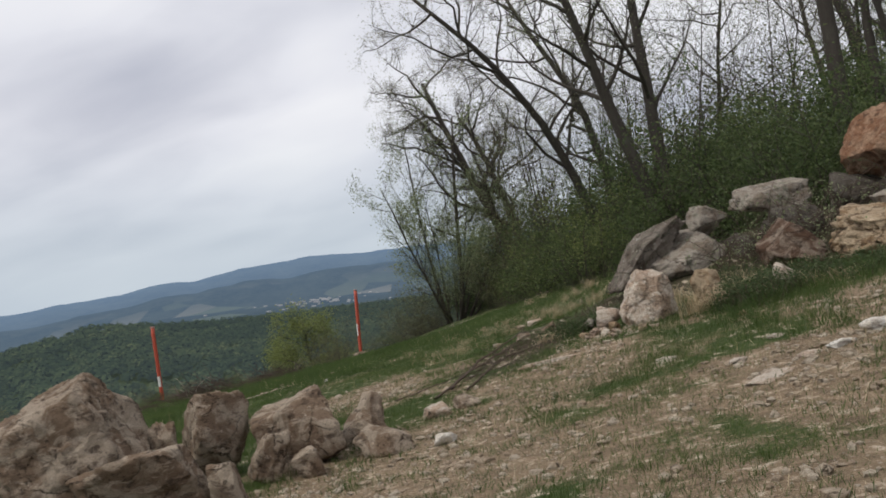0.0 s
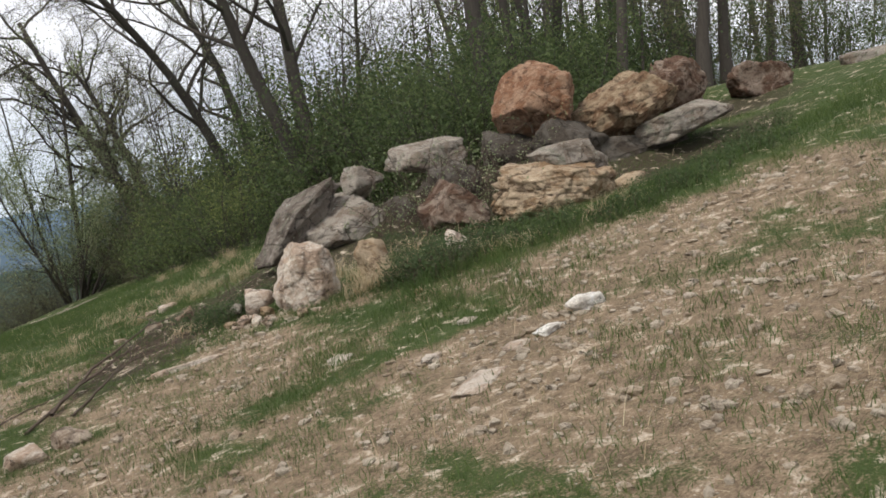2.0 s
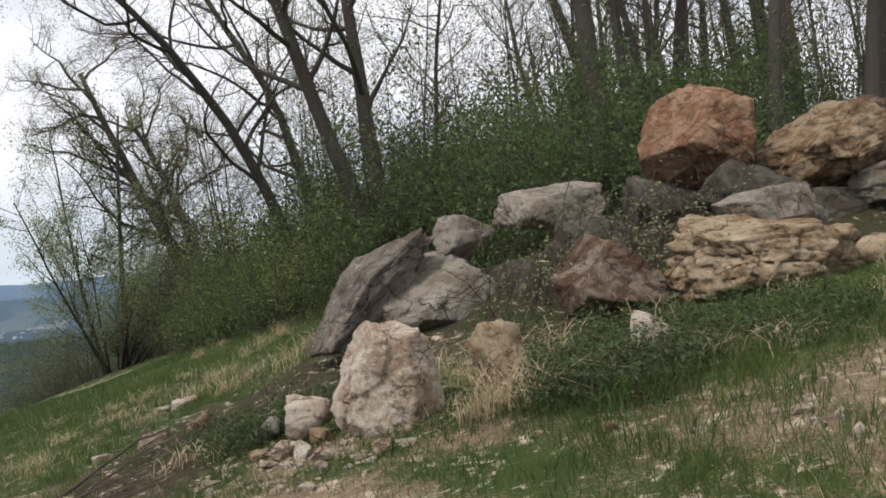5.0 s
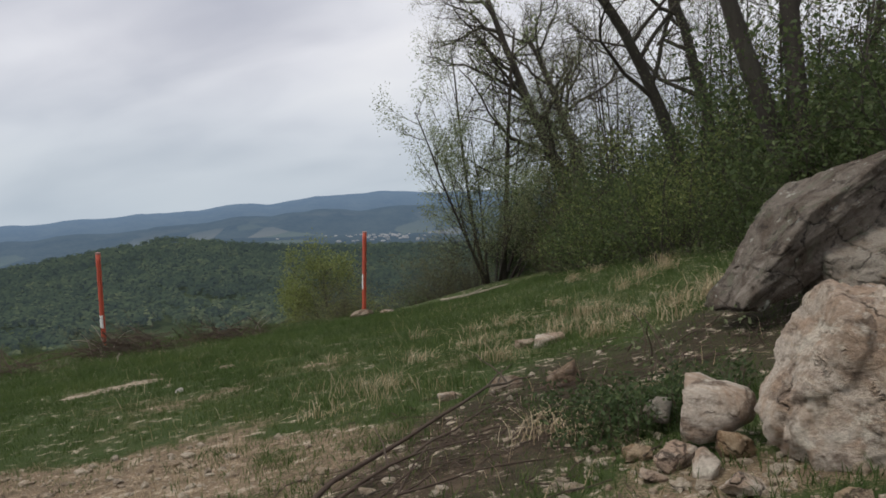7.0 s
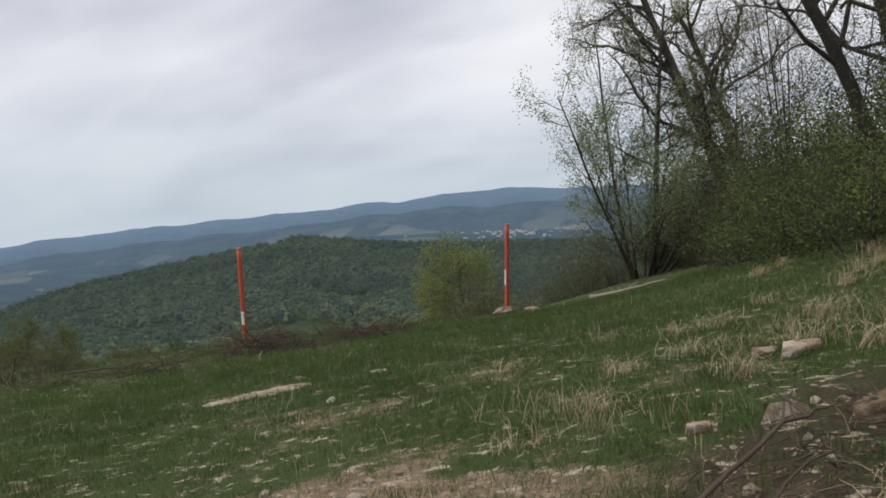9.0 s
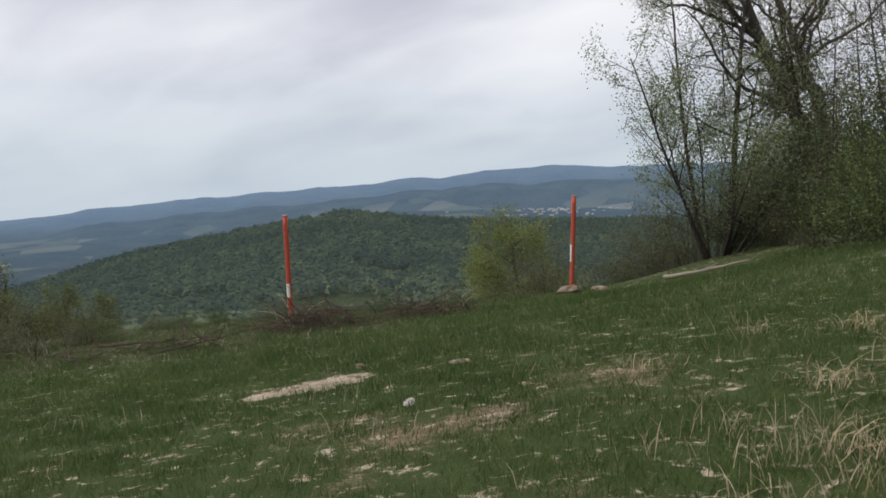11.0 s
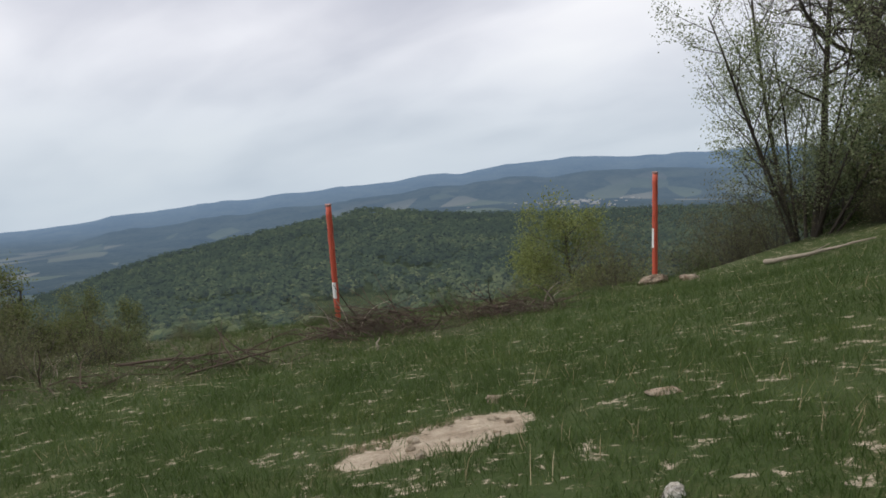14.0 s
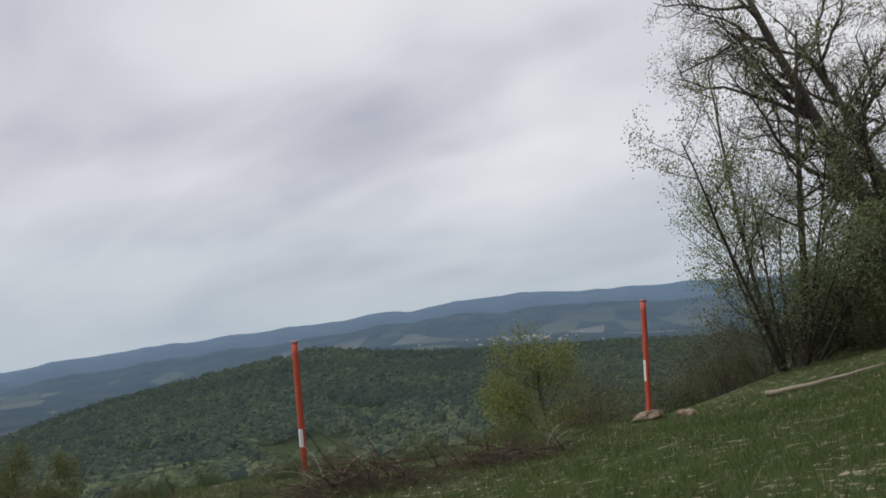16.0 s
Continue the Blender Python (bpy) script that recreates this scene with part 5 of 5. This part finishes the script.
# ---------------------------------------------------------------- dead wood, tufts and weeds
def stick(pts, radius, seed, mat, label, twigs=4, name="branch"):
    rnd = random.Random(seed)
    t = Tubes()
    line = []
    for a, b in zip(pts, pts[1:]):
        for k in range(5):
            s = k / 5
            x, y, h = (a[j] + (b[j] - a[j]) * s for j in range(3))
            line.append(Vector((x + rnd.gauss(0, 0.015), y + rnd.gauss(0, 0.015), gz(x, y) + h + rnd.gauss(0, 0.008))))
    line.append(Vector((pts[-1][0], pts[-1][1], gz(*pts[-1][:2]) + pts[-1][2])))
    n = len(line)
    t.add(line, [radius * (1 - 0.75 * i / (n - 1)) for i in range(n)], 7)
    for k in range(twigs):
        i = rnd.randrange(n // 4, n - 1)
        d = (line[i + 1] - line[i]).normalized()
        side = d.cross(Vector((0, 0, 1))) * rnd.choice((-1, 1))
        nd = (d + side * rnd.uniform(0.3, 0.8) + Vector((0, 0, rnd.uniform(0.0, 0.15)))).normalized()
        q, tl = [line[i]], rnd.uniform(0.3, 0.9)
        for j in range(4):
            nd = (nd + Vector((rnd.gauss(0, 0.1), rnd.gauss(0, 0.1), rnd.gauss(0, 0.04)))).normalized()
            p = q[-1] + nd * tl / 4
            p.z = max(p.z, gz(p.x, p.y) + 0.01)
            q.append(p)
        t.add(q, [radius * 0.45 * (1 - 0.18 * j) for j in range(5)], 5)
    o = line[0].copy()
    ob = link(name, [tuple(Vector(v) - o) for v in t.v], t.f, mat, True)
    ob.location = o
    return tagged(ob, label, "branch")


stick([(-0.1, 11.2, 0.05), (0.35, 12.6, 0.12), (1.15, 14.1, 0.2), (1.5, 14.6, 0.12)], 0.021, 1, STICK, "long thin dead branch lying on dark earth", 3)
stick([(-0.35, 10.9, 0.03), (0.25, 12.0, 0.09), (0.75, 12.9, 0.14), (1.3, 13.6, 0.18)], 0.018, 2, STICK, "long thin dead branch lying on dark earth", 4)
stick([(0.1, 10.9, 0.03), (0.5, 11.8, 0.08), (0.95, 12.5, 0.12)], 0.018, 3, STICK, "thin dead branch on dark earth", 3)
stick([(-0.9, 11.6, 0.03), (-0.2, 12.1, 0.05), (0.5, 12.5, 0.09)], 0.010, 4, STICK, "thin dead twig on straw", 2)
stick([(-1.35, 38.4, 0.10), (-0.1, 37.6, 0.10), (1.1, 37.0, 0.14)], 0.075, 5, DRIFT, "bleached log lying along the grass brow", 1, "log")
stick([(-10.0, 24.6, 0.03), (-8.9, 25.6, 0.25), (-7.9, 26.6, 0.5)], 0.018, 6, STICK, "dark branch sticking up from the grass edge", 2)
stick([(-12.6, 26.2, 0.06), (-11.2, 26.4, 0.08), (-10.3, 26.9, 0.1)], 0.028, 7, STICK, "dark stick at the grass edge", 2)
stick([(-7.6, 26.0, 0.0), (-7.55, 26.05, 0.22)], 0.03, 8, DRIFT, "short bleached stump of wood", 0, "wood_stub")


def brush_pile(cx, cy, rx, ry, h, count, seed, label):
    rnd = random.Random(seed)
    t = Tubes()
    for _ in range(count):
        a, s = rnd.uniform(0, 2 * math.pi), math.sqrt(rnd.random())
        x, y = cx + rx * s * math.cos(a), cy + ry * s * math.sin(a)
        z = gz(x, y) + h * (1 - s * s) * rnd.random()
        d = Vector((rnd.gauss(0, 1), rnd.gauss(0, 0.6), rnd.gauss(0, 0.28))).normalized()
        ln = rnd.uniform(0.3, 1.1)
        p = [Vector((x, y, z))]
        for j in range(3):
            d = (d + Vector((rnd.gauss(0, 0.2), rnd.gauss(0, 0.2), rnd.gauss(0, 0.1)))).normalized()
            p.append(p[-1] + d * ln / 3)
        r = rnd.uniform(0.005, 0.015)
        t.add(p, [r, r * 0.9, r * 0.7, r * 0.4], 4)
    z0 = gz(cx, cy)
    top = new("brush_pile")
    top.location = (cx, cy, z0)
    ob = link("stick_tangle", [(v[0] - cx, v[1] - cy, v[2] - z0) for v in t.v], t.f, STICK)
    tagged(child(ob, top), kind="stuff")
    tagged(top, label, "brush pile", "brush piles on the brow")


brush_pile(-8.6, 28.6, 1.2, 0.8, 0.55, 300, 1, "heap of dead brown brush on the brow")
brush_pile(-6.6, 30.4, 1.3, 0.7, 0.40, 260, 2, "low heap of dead brown brush on the brow")
brush_pile(-10.0, 25.4, 1.3, 0.6, 0.2, 60, 3, "scattered grey sticks at the grass edge")
brush_pile(-11.6, 23.8, 1.2, 0.6, 0.15, 40, 4, "scattered dead stalks at the grass edge")


def build_litter():
    rnd = random.Random(63)
    t = Tubes()
    for _ in range(420):
        if rnd.random() < 0.7:
            y = rnd.gauss(13.6, 1.0)
            x = 1.2 + 0.3 * (y - 13.5) + rnd.gauss(0, 0.5)
        else:
            x, y = rnd.gauss(2.9, 0.6), rnd.gauss(14.8, 0.5)
        a, ln, r = rnd.uniform(0, 6.28), rnd.uniform(0.06, 0.4), rnd.uniform(0.002, 0.006)
        p = []
        for j in range(4):
            q = (x + math.cos(a + 0.1 * j) * ln * j / 3, y + math.sin(a + 0.1 * j) * ln * j / 3)
            p.append((*q, gz(*q) + 0.012 + 0.03 * rnd.random()))
        t.add(p, [r, r, r * 0.8, r * 0.5], 4)
    tagged(link("twig_litter", t.v, t.f, STICK), "dead twigs littering the dark bank", "twigs", kind="stuff")


build_litter()


def loops(cx, cy, seed, mat, label, count=4, size=0.5):
    rnd = random.Random(seed)
    t = Tubes()
    for k in range(count):
        x, y = cx + rnd.gauss(0, 0.15), cy + rnd.gauss(0, 0.15)
        p = [Vector((x, y, gz(x, y) - 0.05))]
        d = Vector((rnd.gauss(0, 0.25), rnd.gauss(0, 0.25), 1)).normalized()
        bend = Vector((rnd.gauss(0, 0.5), rnd.gauss(0, 0.3), -0.35))
        for j in range(7):
            p.append(p[-1] + d * size * 0.2)
            d = (d + bend * 0.35).normalized()
        t.add(p, [0.014 * (1 - 0.1 * j) for j in range(8)], 5)
    o = Vector((cx, cy, gz(cx, cy)))
    ob = link("twisted_twigs", [tuple(Vector(v) - o) for v in t.v], t.f, mat, True)
    ob.location = o
    tagged(ob, label, "twigs")


loops(-9.3, 28.6, 3, DRIFT, "bleached curling twigs on the brush heap", 5, 0.7)
loops(-5.9, 30.6, 4, DRIFT, "bleached twigs on the brow", 3, 0.55)
loops(-13.6, 25.6, 5, DRIFT, "pale dead stalks at the grass edge", 6, 0.4)
loops(-15.2, 25.8, 6, DRIFT, "pale dead stalks at the grass edge", 6, 0.4)


def tuft(cx, cy, seed, count, length, spread, lean, label, mat=STRAW, name="dry_tussock", width=0.0035):
    """A clump of long arching blades from one root."""
    r_ = np.random.default_rng(seed)
    z0 = gz(cx, cy)
    a = r_.uniform(0, 2 * np.pi, count)
    root = np.stack([r_.normal(0, spread, count), r_.normal(0, spread, count), 0 * a - 0.02], -1)
    out = np.stack([np.cos(a) + lean[0], np.sin(a) + lean[1], 0 * a], -1) * r_.uniform(0.15, 1.25, (count, 1))
    ln = length * r_.uniform(0.35, 1.25, (count, 1))
    side = np.stack([-np.sin(a), np.cos(a), 0 * a], -1) * width
    rings = []
    for s in (0.0, 0.35, 0.7, 1.0):
        up = np.array([0, 0, 1.0]) * (s - 0.55 * s * s)
        c = root + ln * (out * s * s * 1.05 + up * 0.8)
        rings += [c - side * (1 - 0.8 * s), c + side * (1 - 0.8 * s)]
    v = np.stack(rings, 1).reshape(-1, 3)
    i = (np.arange(count) * 8)[:, None]
    f = np.concatenate([i + np.array([[0, 1, 3, 2]]), i + np.array([[2, 3, 5, 4]]), i + np.array([[4, 5, 7, 6]])])
    ob = link(name, v, f, mat, False, tint=np.repeat(np.clip(r_.normal(0.5, 0.22, count), 0, 1), 8))
    ob.location = (cx, cy, z0)
    return tagged(ob, label, "grass tussock", kind="stuff")


for k, (x, y, n, ln) in enumerate([(3.45, 11.35, 130, 0.85), (3.65, 11.2, 80, 0.75), (3.3, 11.2, 50, 0.6), (4.75, 10.45, 60, 0.6), (5.05, 10.3, 50, 0.5), (5.9, 10.1, 50, 0.55), (6.5, 10.2, 80, 0.45), (6.1, 10.35, 40, 0.7), (3.9, 11.1, 40, 0.9), (4.2, 10.9, 30, 0.8), (3.75, 12.3, 110, 0.8), (4.1, 12.6, 90, 0.8), (3.6, 12.9, 60, 0.7), (4.5, 12.3, 70, 0.8), (6.3, 11.6, 60, 0.6), (7.4, 11.5, 60, 0.6), (5.2, 11.9, 50, 0.8)]):
    tuft(x, y, 300 + k, n, ln, 0.10, (-0.3, -0.4), "bleached dry grass tussock against the boulders")
for k, (x, y, n, ln) in enumerate([(1.55, 13.2, 70, 0.42), (1.75, 13.05, 50, 0.4), (1.2, 16.3, 70, 0.45), (2.2, 16.6, 80, 0.5), (2.6, 17.2, 90, 0.6), (0.2, 15.9, 60, 0.35), (-0.3, 15.2, 60, 0.3), (3.2, 17.6, 90, 0.7), (2.9, 16.2, 60, 0.5), (4.0, 16.4, 90, 0.8), (4.4, 16.9, 90, 0.8), (3.7, 15.7, 60, 0.6), (-0.9, 18.6, 40, 0.35), (0.8, 19.5, 50, 0.4), (2.0, 21.0, 60, 0.45), (1.3, 19.6, 90, 0.5), (1.9, 17.4, 90, 0.45), (0.3, 17.4, 80, 0.4), (0.9, 17.9, 80, 0.4), (2.3, 19.2, 80, 0.55), (3.6, 23.2, 90, 0.7), (4.2, 24.2, 90, 0.7), (4.5, 26.0, 90, 0.7), (3.1, 21.6, 80, 0.6), (0.0, 20.0, 50, 0.4), (2.6, 26.5, 80, 0.6), (3.3, 28.5, 80, 0.6), (3.4, 16.9, 70, 0.7), (4.6, 18.2, 90, 0.9), (5.3, 18.6, 90, 0.9), (3.9, 18.9, 80, 0.8)]):
    tuft(x, y, 330 + k, n, ln, 0.12, (0.2, -0.2), "pale dry grass tussock on the bank")


def weed(cx, cy, seed, stems, h, r, label):
    rnd, nr = random.Random(seed), np.random.default_rng(seed)
    t, tips = Tubes(), []
    for k in range(stems):
        a, s = rnd.uniform(0, 6.28), r * math.sqrt(rnd.random())
        x, y = s * math.cos(a), s * math.sin(a)
        z = gz(cx + x, cy + y) - gz(cx, cy)
        p = [Vector((x, y, z - 0.02))]
        d = Vector((rnd.gauss(0, 0.2) + x * 0.4, rnd.gauss(0, 0.2) + y * 0.4, 1)).normalized()
        hh = h * rnd.uniform(0.55, 1.1)
        for j in range(4):
            p.append(p[-1] + d * hh / 4)
            d = (d + Vector((rnd.gauss(0, 0.12), rnd.gauss(0, 0.12), 0))).normalized()
            tips.append(tuple(p[-1]))
        t.add(p, [0.004, 0.0036, 0.003, 0.0025, 0.001], 3)
    top = new("weed_clump")
    top.location = (cx, cy, gz(cx, cy))
    tagged(child(link("stalk_tangle", t.v, t.f, STICK), top), kind="stuff")
    v, f, tint = leaf_cloud(tips, 0.019, 7, 0.035, nr, 0.38)
    child(link("leaves", v, f, LEAF_WEED, False, tint=tint), top)
    tagged(top, label, "weeds", "weeds below the boulders")


for k, (x, y, st, h, r) in enumerate([(4.0, 10.6, 90, 0.36, 0.42), (4.5, 10.65, 80, 0.34, 0.4), (3.75, 10.9, 60, 0.30, 0.3), (5.3, 10.35, 60, 0.24, 0.45), (6.2, 9.9, 60, 0.2, 0.5), (7.2, 10.0, 60, 0.2, 0.5), (2.05, 13.05, 26, 0.22, 0.28), (1.8, 12.8, 14, 0.16, 0.3), (8.6, 10.3, 60, 0.2, 0.6), (2.5, 13.35, 40, 0.25, 0.3), (4.3, 11.6, 60, 0.26, 0.4), (4.9, 11.4, 60, 0.24, 0.4), (5.0, 12.3, 50, 0.26, 0.4), (4.5, 13.2, 50, 0.30, 0.4), (6.0, 11.5, 50, 0.18, 0.5), (7.8, 11.3, 60, 0.18, 0.55), (9.2, 11.4, 80, 0.25, 0.6), (10.6, 12.2, 80, 0.25, 0.6), (2.0, 12.95, 60, 0.26, 0.3), (1.75, 13.6, 40, 0.22, 0.3)]):
    weed(x, y, 400 + k, st, h, r, "clump of dark green leafy weeds by the stones")


def brier(cx, cy, z, seed, count, length, label):
    rnd, nr = random.Random(seed), np.random.default_rng(seed)
    t, tips = Tubes(), []
    for k in range(count):
        p = [Vector((rnd.gauss(0, 0.3), rnd.gauss(0, 0.25), 0))]
        d = Vector((rnd.gauss(0, 0.8), rnd.gauss(-0.3, 0.5), 0.8)).normalized()
        for j in range(8):
            p.append(p[-1] + d * length * rnd.uniform(0.6, 1.1) / 8)
            d = (d + Vector((rnd.gauss(0, 0.15), rnd.gauss(0, 0.15), -0.13))).normalized()
            if rnd.random() < 0.35:
                tips.append(tuple(p[-1]))
        t.add(p, [0.007 * (1 - 0.09 * j) for j in range(9)], 4)
    top = new("brier")
    top.location = (cx, cy, z)
    tagged(child(link("cane_tangle", t.v, t.f, STICK), top), kind="stuff")
    if tips:
        v, f, tint = leaf_cloud(tips, 0.022, 3, 0.05, nr)
        child(link("leaves", v, f, LEAF_TREE, False, tint=tint), top)
    tagged(top, label, "brier")


brier(5.80, 14.64, gz(5.80, 14.64) + 0.2, 1, 16, 1.3, "dark arching brier canes over the boulders")
brier(6.51, 13.93, gz(6.51, 13.93) + 0.2, 2, 16, 1.3, "dark arching brier canes over the boulders")
brier(4.85, 13.82, gz(4.85, 13.82), 3, 14, 1.2, "dark arching brier canes over the boulders")
brier(5.80, 13.46, gz(5.80, 13.46), 4, 12, 1.2, "dark arching brier canes over the boulders")
brier(2.6, 14.6, gz(2.6, 14.6), 5, 10, 0.8, "thin bare brier on the bank")
brier(8.16, 14.64, gz(8.16, 14.64) + 0.4, 6, 10, 0.9, "thin brier below the red boulder")
for k, (x, y) in enumerate([(5.1, 14.2), (5.7, 14.1), (6.4, 13.9), (6.9, 14.3), (5.4, 13.9), (7.3, 14.6)]):
    brier(x, y, gz(x, y), 20 + k, 22, 1.2, "dense dark brier tangle between the boulders")
